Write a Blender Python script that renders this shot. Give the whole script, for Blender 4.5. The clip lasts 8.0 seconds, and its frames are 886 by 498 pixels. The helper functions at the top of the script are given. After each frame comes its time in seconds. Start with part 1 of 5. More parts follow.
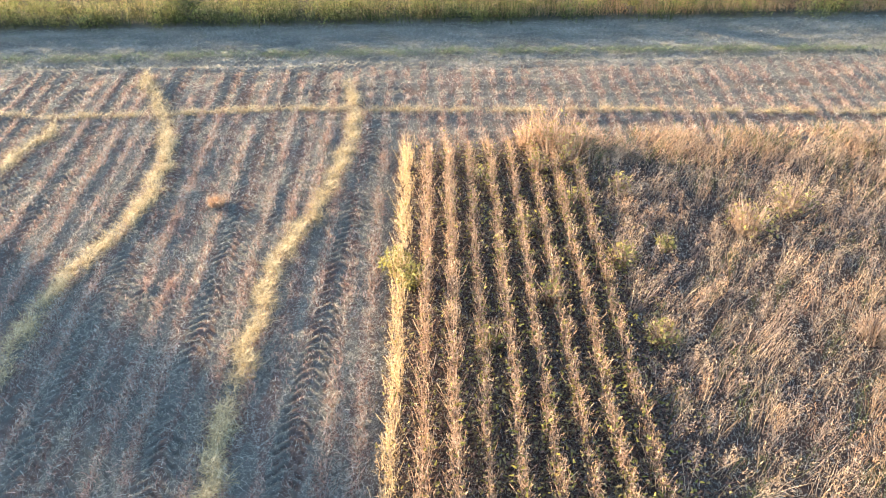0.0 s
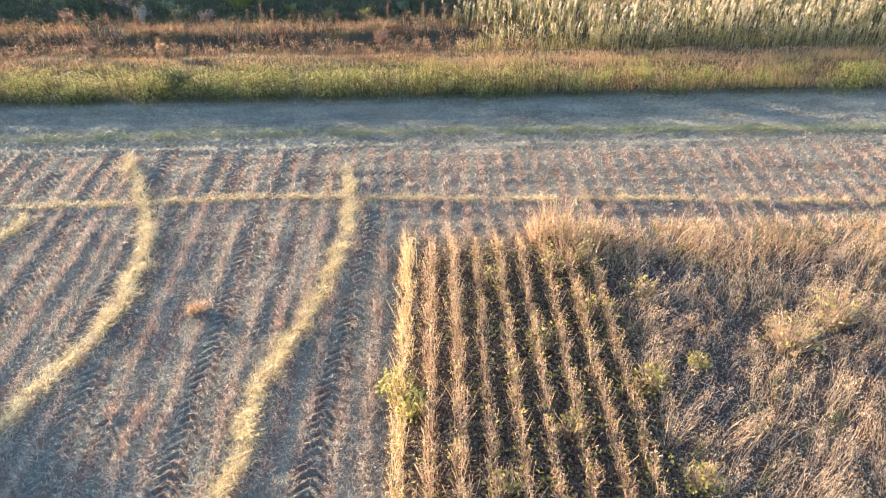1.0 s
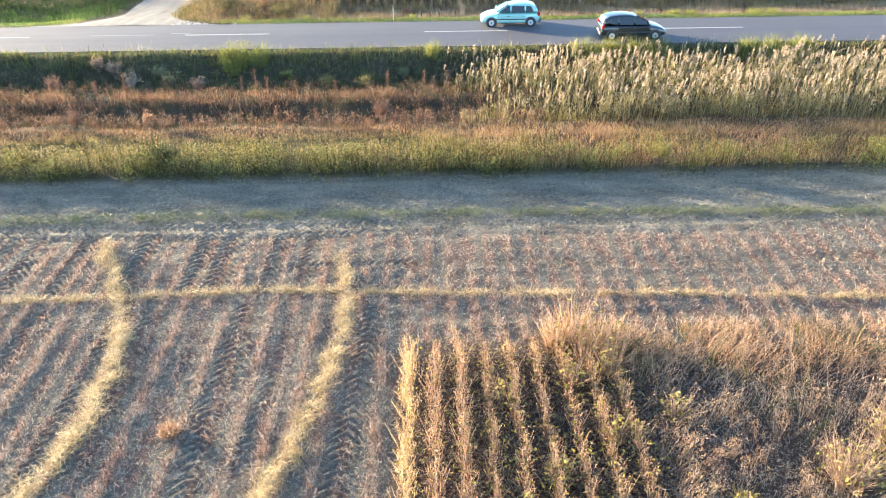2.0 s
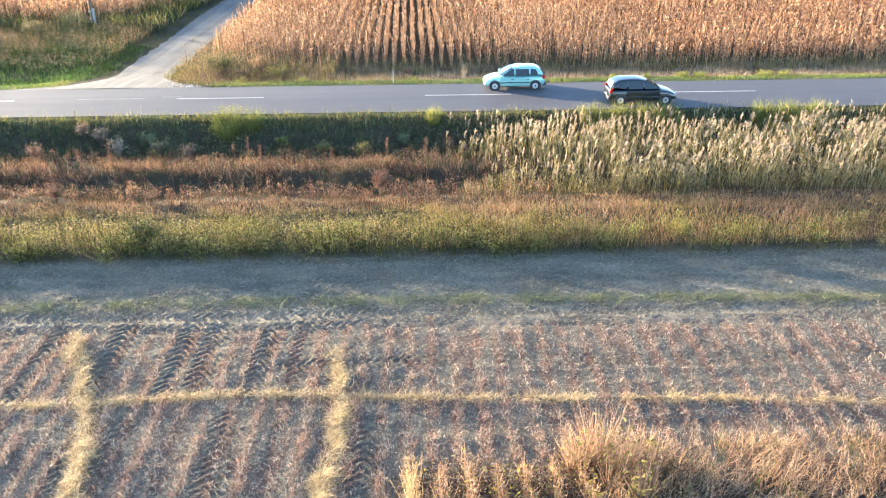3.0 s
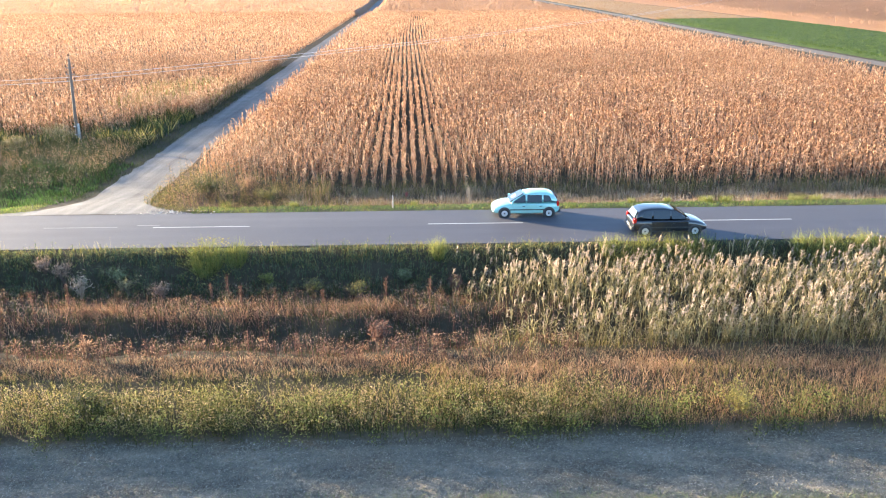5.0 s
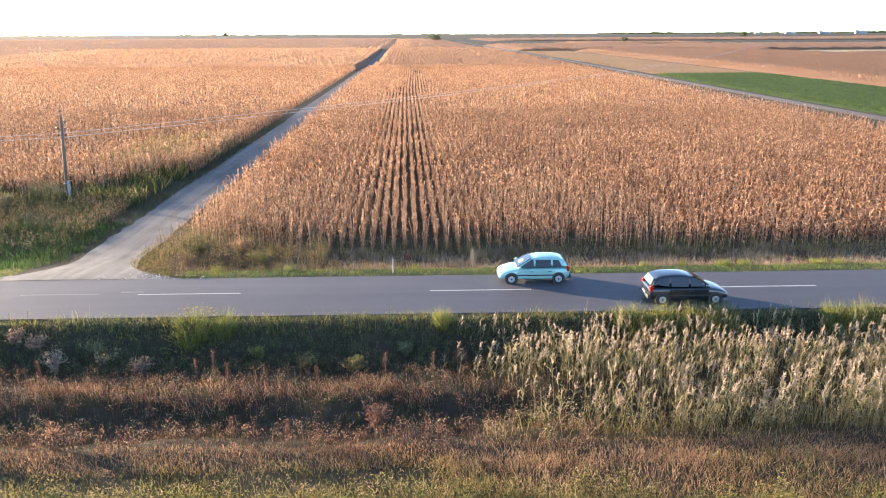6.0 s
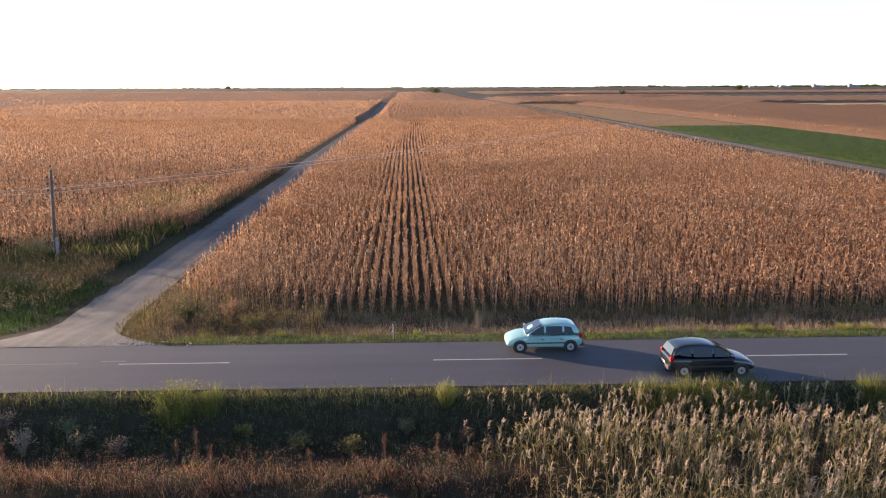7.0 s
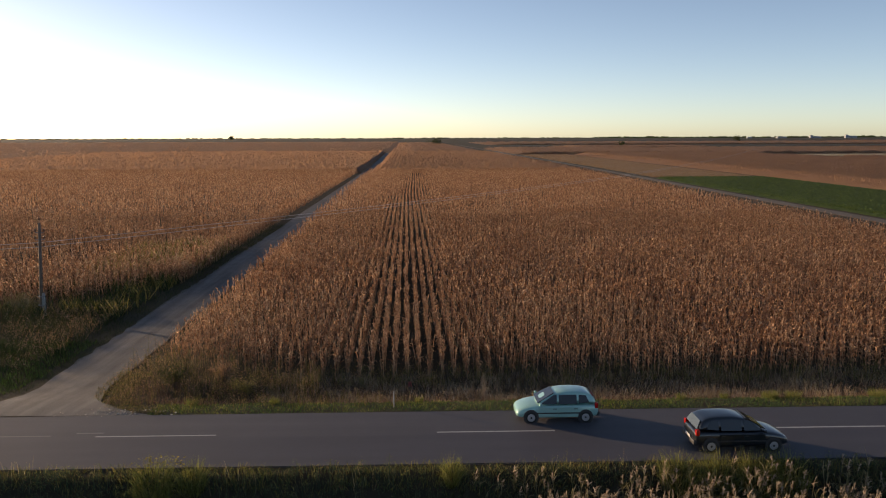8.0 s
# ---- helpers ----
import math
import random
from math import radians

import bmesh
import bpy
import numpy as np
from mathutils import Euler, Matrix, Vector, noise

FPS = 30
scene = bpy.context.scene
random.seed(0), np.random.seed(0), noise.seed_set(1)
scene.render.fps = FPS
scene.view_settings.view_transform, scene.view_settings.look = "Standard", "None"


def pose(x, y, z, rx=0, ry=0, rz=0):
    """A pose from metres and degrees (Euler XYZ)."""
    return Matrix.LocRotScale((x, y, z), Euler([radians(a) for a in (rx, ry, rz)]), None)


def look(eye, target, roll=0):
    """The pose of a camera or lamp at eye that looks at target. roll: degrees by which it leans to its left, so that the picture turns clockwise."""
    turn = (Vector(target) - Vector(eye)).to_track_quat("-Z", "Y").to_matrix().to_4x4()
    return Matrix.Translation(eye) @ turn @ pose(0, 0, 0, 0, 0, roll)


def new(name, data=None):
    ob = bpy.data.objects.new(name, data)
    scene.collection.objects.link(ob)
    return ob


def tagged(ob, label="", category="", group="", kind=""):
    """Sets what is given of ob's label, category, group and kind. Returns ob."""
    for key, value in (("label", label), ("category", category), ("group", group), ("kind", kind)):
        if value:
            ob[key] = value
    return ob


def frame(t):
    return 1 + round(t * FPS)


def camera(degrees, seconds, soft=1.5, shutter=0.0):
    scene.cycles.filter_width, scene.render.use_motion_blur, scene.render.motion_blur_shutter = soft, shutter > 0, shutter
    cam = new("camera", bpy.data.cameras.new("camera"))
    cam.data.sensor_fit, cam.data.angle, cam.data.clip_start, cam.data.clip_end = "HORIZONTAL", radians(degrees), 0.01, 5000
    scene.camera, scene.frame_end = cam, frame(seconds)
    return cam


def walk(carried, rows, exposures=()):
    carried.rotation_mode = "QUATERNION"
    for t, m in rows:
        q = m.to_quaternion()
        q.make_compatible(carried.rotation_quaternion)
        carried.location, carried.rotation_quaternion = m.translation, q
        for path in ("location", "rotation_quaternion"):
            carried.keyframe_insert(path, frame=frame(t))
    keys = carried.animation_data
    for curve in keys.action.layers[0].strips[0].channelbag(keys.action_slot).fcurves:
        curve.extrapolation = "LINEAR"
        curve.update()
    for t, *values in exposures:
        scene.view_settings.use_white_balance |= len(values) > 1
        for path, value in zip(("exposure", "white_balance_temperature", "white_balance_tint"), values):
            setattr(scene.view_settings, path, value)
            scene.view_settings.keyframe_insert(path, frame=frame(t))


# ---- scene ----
cam = camera(59.5, 8.0, soft=1.1)
# seconds, x, y, z, tilt, roll, turn to the right
PATH = [
    (0, 3.720, -54.937, 13.669, -37.19, -0.82, 0.57),
    (0.5, 3.666, -53.447, 13.697, -35.42, -0.76, 0.65),
    (1, 3.604, -51.968, 13.724, -33.66, -0.70, 0.74),
    (1.5, 3.535, -50.503, 13.750, -31.91, -0.64, 0.83),
    (2, 3.460, -49.051, 13.775, -30.16, -0.58, 0.93),
    (2.5, 3.381, -47.612, 13.799, -28.39, -0.53, 1.04),
    (3, 3.297, -46.187, 13.823, -26.62, -0.48, 1.14),
    (3.5, 3.211, -44.776, 13.846, -24.83, -0.44, 1.24),
    (4, 3.125, -43.380, 13.870, -23.02, -0.39, 1.34),
    (4.5, 3.038, -41.998, 13.895, -21.20, -0.35, 1.43),
    (5, 2.952, -40.631, 13.920, -19.36, -0.32, 1.51),
    (5.5, 2.869, -39.280, 13.946, -17.51, -0.28, 1.58),
    (6, 2.789, -37.944, 13.973, -15.65, -0.25, 1.63),
    (6.5, 2.714, -36.624, 14.002, -13.79, -0.23, 1.67),
    (7, 2.645, -35.321, 14.032, -11.94, -0.20, 1.69),
    (7.5, 2.584, -34.033, 14.064, -10.11, -0.18, 1.68),
    (8, 2.530, -32.763, 14.099, -8.31, -0.16, 1.66),
]
EXPOSURES = [(0, 3.24, 6300, 2), (2, 3.2, 6250, 2), (4.5, 3.08, 6050, 5), (6, 2.57, 6100, 11), (6.5, 2.17, 6250, 16), (7, 1.62, 6500, 19), (7.5, 1.0, 6800, 18), (8, 0.4, 7100, 16)]


def way(x, y, z, tilt, roll, turn):
    ahead = Vector((math.sin(radians(turn)) * math.cos(radians(tilt)), math.cos(radians(turn)) * math.cos(radians(tilt)), math.sin(radians(tilt))))
    eye = Vector((x, y, z))
    return look(eye, eye + 2 * ahead, roll)


walk(cam, [(t, way(*row)) for t, *row in PATH], EXPOSURES)

# ---- daylight: a low evening sun from ahead and to the left ----
SUN_HEIGHT, SUN_SIDE = 8.0, 59.0      # degrees above the horizon; degrees from +y towards -x
sun = new("sun", bpy.data.lights.new("sun", "SUN"))
sun.data.energy, sun.data.angle, sun.data.color = 5.0, radians(0.8), (1.0, 0.745, 0.48)
sun_way = Vector((-math.sin(radians(SUN_SIDE)) * math.cos(radians(SUN_HEIGHT)), math.cos(radians(SUN_SIDE)) * math.cos(radians(SUN_HEIGHT)), math.sin(radians(SUN_HEIGHT))))
sun.matrix_world = look(sun_way * 60, (0, 0, 0))
world = bpy.data.worlds.new("evening_sky")
scene.world = world
world.use_nodes = True
wn = world.node_tree
sky = wn.nodes.new("ShaderNodeTexSky")
sky.sky_type, sky.sun_disc = "NISHITA", False
sky.sun_elevation, sky.sun_rotation = radians(SUN_HEIGHT), radians(-SUN_SIDE)
sky.air_density, sky.dust_density, sky.ozone_density = 0.5, 0.4, 0.7
wn.links.new(sky.outputs[0], wn.nodes["Background"].inputs[0])
wn.nodes["Background"].inputs[1].default_value = 0.15

rng = np.random.default_rng(11)


# ---- materials ----
def node(tree, kind, **values):
    n = tree.nodes.new(kind)
    for key, value in values.items():
        n.inputs[key.replace("_", " ")].default_value = value
    return n


def ramp(tree, fac, colours):
    n = tree.nodes.new("ShaderNodeValToRGB")
    e = n.color_ramp.elements
    while len(e) < len(colours):
        e.new(0.5)
    for k, c in enumerate(colours):
        e[k].position = k / max(1, len(colours) - 1)
        e[k].color = (*c, 1)
    tree.links.new(fac, n.inputs[0])
    return n.outputs[0]


def noise_at(tree, scale, detail=3.0, rough=0.55, stretch=None):
    pos = tree.nodes.new("ShaderNodeNewGeometry").outputs["Position"]
    if stretch:
        m = tree.nodes.new("ShaderNodeMapping")
        m.inputs["Scale"].default_value = stretch
        tree.links.new(pos, m.inputs[0])
        pos = m.outputs[0]
    n = node(tree, "ShaderNodeTexNoise", Scale=scale, Detail=detail, Roughness=rough)
    tree.links.new(pos, n.inputs["Vector"])
    return n.outputs[0]


def maths(tree, op, a, b):
    n = tree.nodes.new("ShaderNodeMath")
    n.operation = op
    for k, v in enumerate((a, b)):
        if isinstance(v, (int, float)):
            n.inputs[k].default_value = v
        else:
            tree.links.new(v, n.inputs[k])
    return n.outputs[0]


def remap(tree, value, a, b, c, d):
    n = tree.nodes.new("ShaderNodeMapRange")
    n.inputs[1].default_value, n.inputs[2].default_value, n.inputs[3].default_value, n.inputs[4].default_value = a, b, c, d
    tree.links.new(value, n.inputs[0])
    return n.outputs[0]


def mixed(tree, fac, a, b):
    n = tree.nodes.new("ShaderNodeMix")
    n.data_type = "RGBA"
    for k, v in ((0, fac), (6, a), (7, b)):
        if isinstance(v, (int, float)):
            n.inputs[k].default_value = v
        elif isinstance(v, tuple):
            n.inputs[k].default_value = (*v, 1)
        else:
            tree.links.new(v, n.inputs[k])
    return n.outputs[2]


def tinted(tree, colour, value):
    n = tree.nodes.new("ShaderNodeHueSaturation")
    tree.links.new(value, n.inputs["Value"])
    tree.links.new(colour, n.inputs["Color"])
    return n.outputs[0]


def bumped(tree, shader, height, strength, distance):
    n = node(tree, "ShaderNodeBump", Strength=strength, Distance=distance)
    tree.links.new(height, n.inputs["Height"])
    tree.links.new(n.outputs[0], shader.inputs["Normal"])


def plain(name, colour, rough=0.5, metal=0.0, vary=0.12, scale=9.0, coat=0.0):
    m = bpy.data.materials.new(name)
    m.use_nodes = True
    t = m.node_tree
    b = t.nodes["Principled BSDF"]
    n = noise_at(t, scale)
    dark, light = tuple(c * (1 - vary) for c in colour), tuple(min(1, c * (1 + vary)) for c in colour)
    t.links.new(ramp(t, n, (dark, light)), b.inputs["Base Color"])
    b.inputs["Roughness"].default_value, b.inputs["Metallic"].default_value = rough, metal
    b.inputs["Coat Weight"].default_value = coat
    return m


def plant(name, colours, through_leaf=0.35, rough=0.7, patch=0.35, spread=0.3, relief=0.0):
    """Leaves and stems: each blade takes its own tint, patches of the stand are paler or darker, and light comes through."""
    m = bpy.data.materials.new(name)
    m.use_nodes = True
    t = m.node_tree
    b = t.nodes["Principled BSDF"]
    out = t.nodes["Material Output"]
    geo = t.nodes.new("ShaderNodeNewGeometry")
    wide = noise_at(t, patch, 3)
    fine = noise_at(t, 14.0, 2)
    pick = maths(t, "ADD", maths(t, "MULTIPLY", geo.outputs["Random Per Island"], 0.6), maths(t, "MULTIPLY", wide, 0.42))
    colour = tinted(t, ramp(t, pick, colours), remap(t, fine, 0.3, 0.7, 1 - spread, 1 + spread))
    t.links.new(colour, b.inputs["Base Color"])
    b.inputs["Roughness"].default_value = rough
    b.inputs["Specular IOR Level"].default_value = 0.25
    leaf = t.nodes.new("ShaderNodeBsdfTranslucent")
    if relief:
        bumped(t, b, noise_at(t, 1.3, 3, 0.7), 1.0, relief)
    t.links.new(colour, leaf.inputs[0])
    mix = t.nodes.new("ShaderNodeMixShader")
    mix.inputs[0].default_value = through_leaf
    t.links.new(b.outputs[0], mix.inputs[1])
    t.links.new(leaf.outputs[0], mix.inputs[2])
    t.links.new(mix.outputs[0], out.inputs[0])
    return m


def soil_material():
    m = bpy.data.materials.new("field_soil")
    m.use_nodes = True
    t = m.node_tree
    b = t.nodes["Principled BSDF"]
    xyz = t.nodes.new("ShaderNodeSeparateXYZ")
    t.links.new(t.nodes.new("ShaderNodeNewGeometry").outputs["Position"], xyz.inputs[0])
    wide, mid, fine = noise_at(t, 0.35, 4), noise_at(t, 3.0, 5), noise_at(t, 26.0, 4, 0.7)
    # drilled rows, 0.7 m apart, with red-brown leaf litter along them
    phase = maths(t, "MULTIPLY", maths(t, "SUBTRACT", xyz.outputs[0], 2.65), 2 * math.pi / 0.7)
    ridge = maths(t, "MULTIPLY", maths(t, "COSINE", maths(t, "ADD", phase, noise_at(t, 1.2, 2)), 0.0), 0.09)
    rows = maths(t, "ADD", noise_at(t, 2.2, 3, 0.6, (1.0, 0.3, 1.0)), ridge)
    bare = ramp(t, maths(t, "ADD", maths(t, "MULTIPLY", mid, 0.5), maths(t, "MULTIPLY", fine, 0.5)), ((0.06, 0.053, 0.042), (0.126, 0.111, 0.089), (0.23, 0.205, 0.166)))
    litter = ramp(t, fine, ((0.06, 0.034, 0.026), (0.14, 0.08, 0.06), (0.26, 0.17, 0.13)))
    field = mixed(t, remap(t, maths(t, "ADD", maths(t, "MULTIPLY", rows, 0.7), maths(t, "MULTIPLY", wide, 0.3)), 0.46, 0.56, 0.0, 0.75), bare, litter)
    # past the crop residue the strip by the bank is bare, with thin green
    edge = maths(t, "ADD", xyz.outputs[1], maths(t, "MULTIPLY", wide, 2.0))
    clump = noise_at(t, 7.0, 3, 0.6)
    streak = maths(t, "ADD", maths(t, "MULTIPLY", noise_at(t, 1.2, 4, 0.6, (0.25, 1.0, 1.0)), 0.3), maths(t, "ADD", maths(t, "MULTIPLY", fine, 0.35), maths(t, "ADD", maths(t, "MULTIPLY", clump, 0.2), maths(t, "MULTIPLY", wide, 0.15))))
    strip = ramp(t, remap(t, streak, 0.4, 0.6, 0.0, 1.0), ((0.085, 0.073, 0.056), (0.16, 0.14, 0.108), (0.27, 0.24, 0.188)))
    field = mixed(t, remap(t, edge, -23.6, -22.6, 0.0, 1.0), field, strip)
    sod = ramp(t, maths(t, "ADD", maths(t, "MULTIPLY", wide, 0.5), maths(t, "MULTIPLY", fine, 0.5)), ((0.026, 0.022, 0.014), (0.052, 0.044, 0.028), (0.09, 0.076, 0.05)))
    # under the standing crop the soil is dark with fallen leaves and painted-in row shade
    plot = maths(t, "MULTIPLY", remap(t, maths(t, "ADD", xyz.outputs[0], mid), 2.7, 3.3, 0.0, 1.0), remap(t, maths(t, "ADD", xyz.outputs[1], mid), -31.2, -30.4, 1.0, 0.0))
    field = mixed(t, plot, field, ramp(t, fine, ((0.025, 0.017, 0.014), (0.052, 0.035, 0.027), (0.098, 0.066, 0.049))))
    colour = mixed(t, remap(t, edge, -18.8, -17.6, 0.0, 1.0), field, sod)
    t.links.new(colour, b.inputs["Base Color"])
    b.inputs["Roughness"].default_value = 0.95
    b.inputs["Specular IOR Level"].default_value = 0.15
    clod = noise_at(t, 9.0, 4, 0.65)
    bumped(t, b, maths(t, "ADD", maths(t, "MULTIPLY", fine, 0.7), maths(t, "ADD", clod, mid)), 1.0, 0.06)
    return m


def asphalt_material():
    m = bpy.data.materials.new("asphalt")
    m.use_nodes = True
    t = m.node_tree
    b = t.nodes["Principled BSDF"]
    lanes = noise_at(t, 1.1, 3, 0.5, (0.05, 1.0, 1.0))
    fine, wide = noise_at(t, 60.0, 2), noise_at(t, 0.5, 4)
    v = maths(t, "ADD", maths(t, "MULTIPLY", lanes, 0.5), maths(t, "ADD", maths(t, "MULTIPLY", wide, 0.3), maths(t, "MULTIPLY", fine, 0.2)))
    t.links.new(ramp(t, v, ((0.029, 0.029, 0.037), (0.05, 0.049, 0.06), (0.08, 0.078, 0.092))), b.inputs["Base Color"])
    b.inputs["Roughness"].default_value = 0.75
    bumped(t, b, fine, 0.35, 0.008)
    return m


def gravel_material():
    m = bpy.data.materials.new("pale_gravel")
    m.use_nodes = True
    t = m.node_tree
    b = t.nodes["Principled BSDF"]
    ruts, fine, wide = noise_at(t, 1.6, 3, 0.5, (1.0, 0.04, 1.0)), noise_at(t, 30.0, 3, 0.7), noise_at(t, 0.6, 4)
    v = maths(t, "ADD", maths(t, "MULTIPLY", ruts, 0.45), maths(t, "ADD", maths(t, "MULTIPLY", wide, 0.25), maths(t, "MULTIPLY", fine, 0.3)))
    t.links.new(ramp(t, remap(t, v, 0.32, 0.68, 0.0, 1.0), ((0.052, 0.05, 0.047), (0.105, 0.1, 0.096), (0.18, 0.172, 0.165))), b.inputs["Base Color"])
    b.inputs["Roughness"].default_value = 0.95
    bumped(t, b, fine, 0.8, 0.03)
    return m


PATH_EARTH = plain("trodden_earth", (0.085, 0.066, 0.05), 0.95, vary=0.35, scale=1.5)
SOIL, ASPHALT, GRAVEL = soil_material(), asphalt_material(), gravel_material()
ROAD_PAINT = plain("worn_white_road_paint", (0.35, 0.35, 0.336), 0.7, vary=0.4, scale=25)
FADED_PAINT = plain("faded_road_paint", (0.13, 0.13, 0.135), 0.75, vary=0.4, scale=12)
CORN_LEAF = plant("dry_maize_leaf", ((0.052, 0.021, 0.012), (0.265, 0.128, 0.07), (0.51, 0.298, 0.168), (0.68, 0.5, 0.325)), 0.35, patch=0.12, spread=0.55)
CORN_STALK = plant("dry_maize_stalk", ((0.22, 0.14, 0.075), (0.46, 0.34, 0.21)), 0.15)
CORN_FAR = plant("far_maize_canopy", ((0.35, 0.18, 0.095), (0.44, 0.255, 0.15), (0.51, 0.325, 0.205)), 0.45, patch=0.03, spread=0.15, relief=1.6)
STRAW = plant("golden_straw", ((0.17, 0.115, 0.055), (0.4, 0.295, 0.15), (0.62, 0.5, 0.31)), 0.22, spread=0.4)
GREY_STRAW = plant("grey_straw", ((0.182, 0.161, 0.126), (0.322, 0.294, 0.238), (0.476, 0.434, 0.364)), 0.25, spread=0.4)
RED_STUBBLE = plant("red_brown_stubble", ((0.13, 0.064, 0.046), (0.32, 0.185, 0.138), (0.53, 0.385, 0.305)), 0.25, spread=0.4)
BEAN_STEM = plant("ripe_bean_stem", ((0.196, 0.108, 0.066), (0.364, 0.227, 0.14), (0.518, 0.378, 0.252)), 0.3, spread=0.4)
GOLD_STEM = plant("golden_bean_stem", ((0.238, 0.15, 0.073), (0.399, 0.276, 0.143), (0.532, 0.413, 0.252)), 0.35)
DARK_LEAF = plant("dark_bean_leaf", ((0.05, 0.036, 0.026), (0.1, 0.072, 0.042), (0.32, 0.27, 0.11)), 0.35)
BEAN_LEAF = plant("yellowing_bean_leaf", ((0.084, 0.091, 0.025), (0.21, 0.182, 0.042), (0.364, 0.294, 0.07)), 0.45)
WEED_DRY = plant("dry_weed", ((0.12, 0.076, 0.054), (0.275, 0.185, 0.128), (0.47, 0.352, 0.255)), 0.3, spread=0.4)
WEED_GREEN = plant("green_weed", ((0.026, 0.038, 0.012), (0.058, 0.067, 0.02), (0.14, 0.125, 0.038)), 0.4)
LODGED = plant("lodged_bean_stem", ((0.115, 0.075, 0.047), (0.3, 0.205, 0.128), (0.52, 0.395, 0.26)), 0.3, spread=0.4)
YELLOW_HERB = plant("yellow_green_herb", ((0.066, 0.072, 0.02), (0.21, 0.18, 0.05), (0.43, 0.345, 0.128)), 0.42, spread=0.4)
ORANGE_GRASS = plant("orange_dry_grass", ((0.189, 0.105, 0.056), (0.35, 0.206, 0.115), (0.518, 0.364, 0.224)), 0.42, spread=0.4)
RUSSET_HERB = plant("russet_herb", ((0.06, 0.03, 0.023), (0.14, 0.07, 0.048), (0.28, 0.16, 0.105)), 0.3)
VERGE_GRASS = plant("verge_grass", ((0.03, 0.055, 0.028), (0.066, 0.1, 0.052), (0.15, 0.178, 0.09)), 0.4)
# this green is darkened: shade among the growth by the track is in it
SHADED_GRASS = plant("shaded_junction_grass", ((0.01, 0.024, 0.008), (0.022, 0.044, 0.014), (0.06, 0.08, 0.025)), 0.3)
LUSH_GRASS = plant("lush_short_grass", ((0.034, 0.076, 0.018), (0.068, 0.13, 0.03), (0.14, 0.21, 0.06)), 0.4)
PALE_GRASS = plant("thin_pale_grass", ((0.077, 0.098, 0.042), (0.154, 0.175, 0.084), (0.252, 0.252, 0.154)), 0.35)
TUFT_GREEN = plant("tuft_green", ((0.085, 0.108, 0.024), (0.19, 0.2, 0.05), (0.34, 0.31, 0.11)), 0.45)
REED_LEAF = plant("reed_leaf", ((0.12, 0.112, 0.048), (0.28, 0.245, 0.12), (0.48, 0.4, 0.235)), 0.55)
REED_PLUME = plant("reed_plume", ((0.21, 0.155, 0.105), (0.38, 0.295, 0.21), (0.53, 0.43, 0.32)), 0.5)
CROP_GREEN = plant("green_crop", ((0.012, 0.03, 0.006), (0.065, 0.11, 0.018), (0.19, 0.25, 0.055)), 0.4, patch=0.4, spread=0.4, relief=1.2)
OLIVE = plant("mown_olive_field", ((0.21, 0.115, 0.052), (0.294, 0.175, 0.084), (0.378, 0.252, 0.133)), 0.3, patch=0.05, relief=0.7)
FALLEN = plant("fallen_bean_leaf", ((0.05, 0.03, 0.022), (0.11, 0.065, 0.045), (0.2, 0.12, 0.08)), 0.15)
BARK = plain("grey_bark", (0.11, 0.085, 0.065), 0.9, vary=0.4, scale=6)
TREE_LEAF = plant("tree_leaf", ((0.03, 0.05, 0.015), (0.06, 0.085, 0.02), (0.10, 0.12, 0.035)), 0.35)
POLE_WOOD = plain("weathered_pole_wood", (0.14, 0.108, 0.084), 0.85, vary=0.35, scale=4)
CLOD = plain("grey_clod", (0.15, 0.134, 0.108), 0.95, vary=0.4, scale=10)
CONCRETE = plain("pole_concrete", (0.294, 0.287, 0.266), 0.9, vary=0.2, scale=7)


# ---- mesh makers ----
class Weave:
    """Gathers many small strips and prisms into one mesh."""

    def __init__(self):
        self.v, self.f, self.m, self.n = [], [], [], 0

    def add(self, verts, quads, mat):
        count, m = verts.shape[0], verts.shape[1]
        if count == 0:
            return
        base = self.n + np.arange(count)[:, None, None] * m
        self.v.append(verts.reshape(-1, 3))
        self.f.append((base + quads[None]).reshape(-1, 4))
        self.m.append(np.full(count * len(quads), mat))
        self.n += count * m

    def mesh(self, name, mats):
        me = bpy.data.meshes.new(name)
        if not self.v:
            return me
        v, f, m = np.concatenate(self.v), np.concatenate(self.f), np.concatenate(self.m)
        me.vertices.add(len(v))
        me.vertices.foreach_set("co", v.astype(np.float32).ravel())
        me.loops.add(f.size)
        me.loops.foreach_set("vertex_index", f.astype(np.int32).ravel())
        me.polygons.add(len(f))
        me.polygons.foreach_set("loop_start", np.arange(0, f.size, 4, dtype=np.int32))
        me.polygons.foreach_set("material_index", m.astype(np.int32))
        for mat in mats:
            me.materials.append(mat)
        me.update(calc_edges=True)
        return me


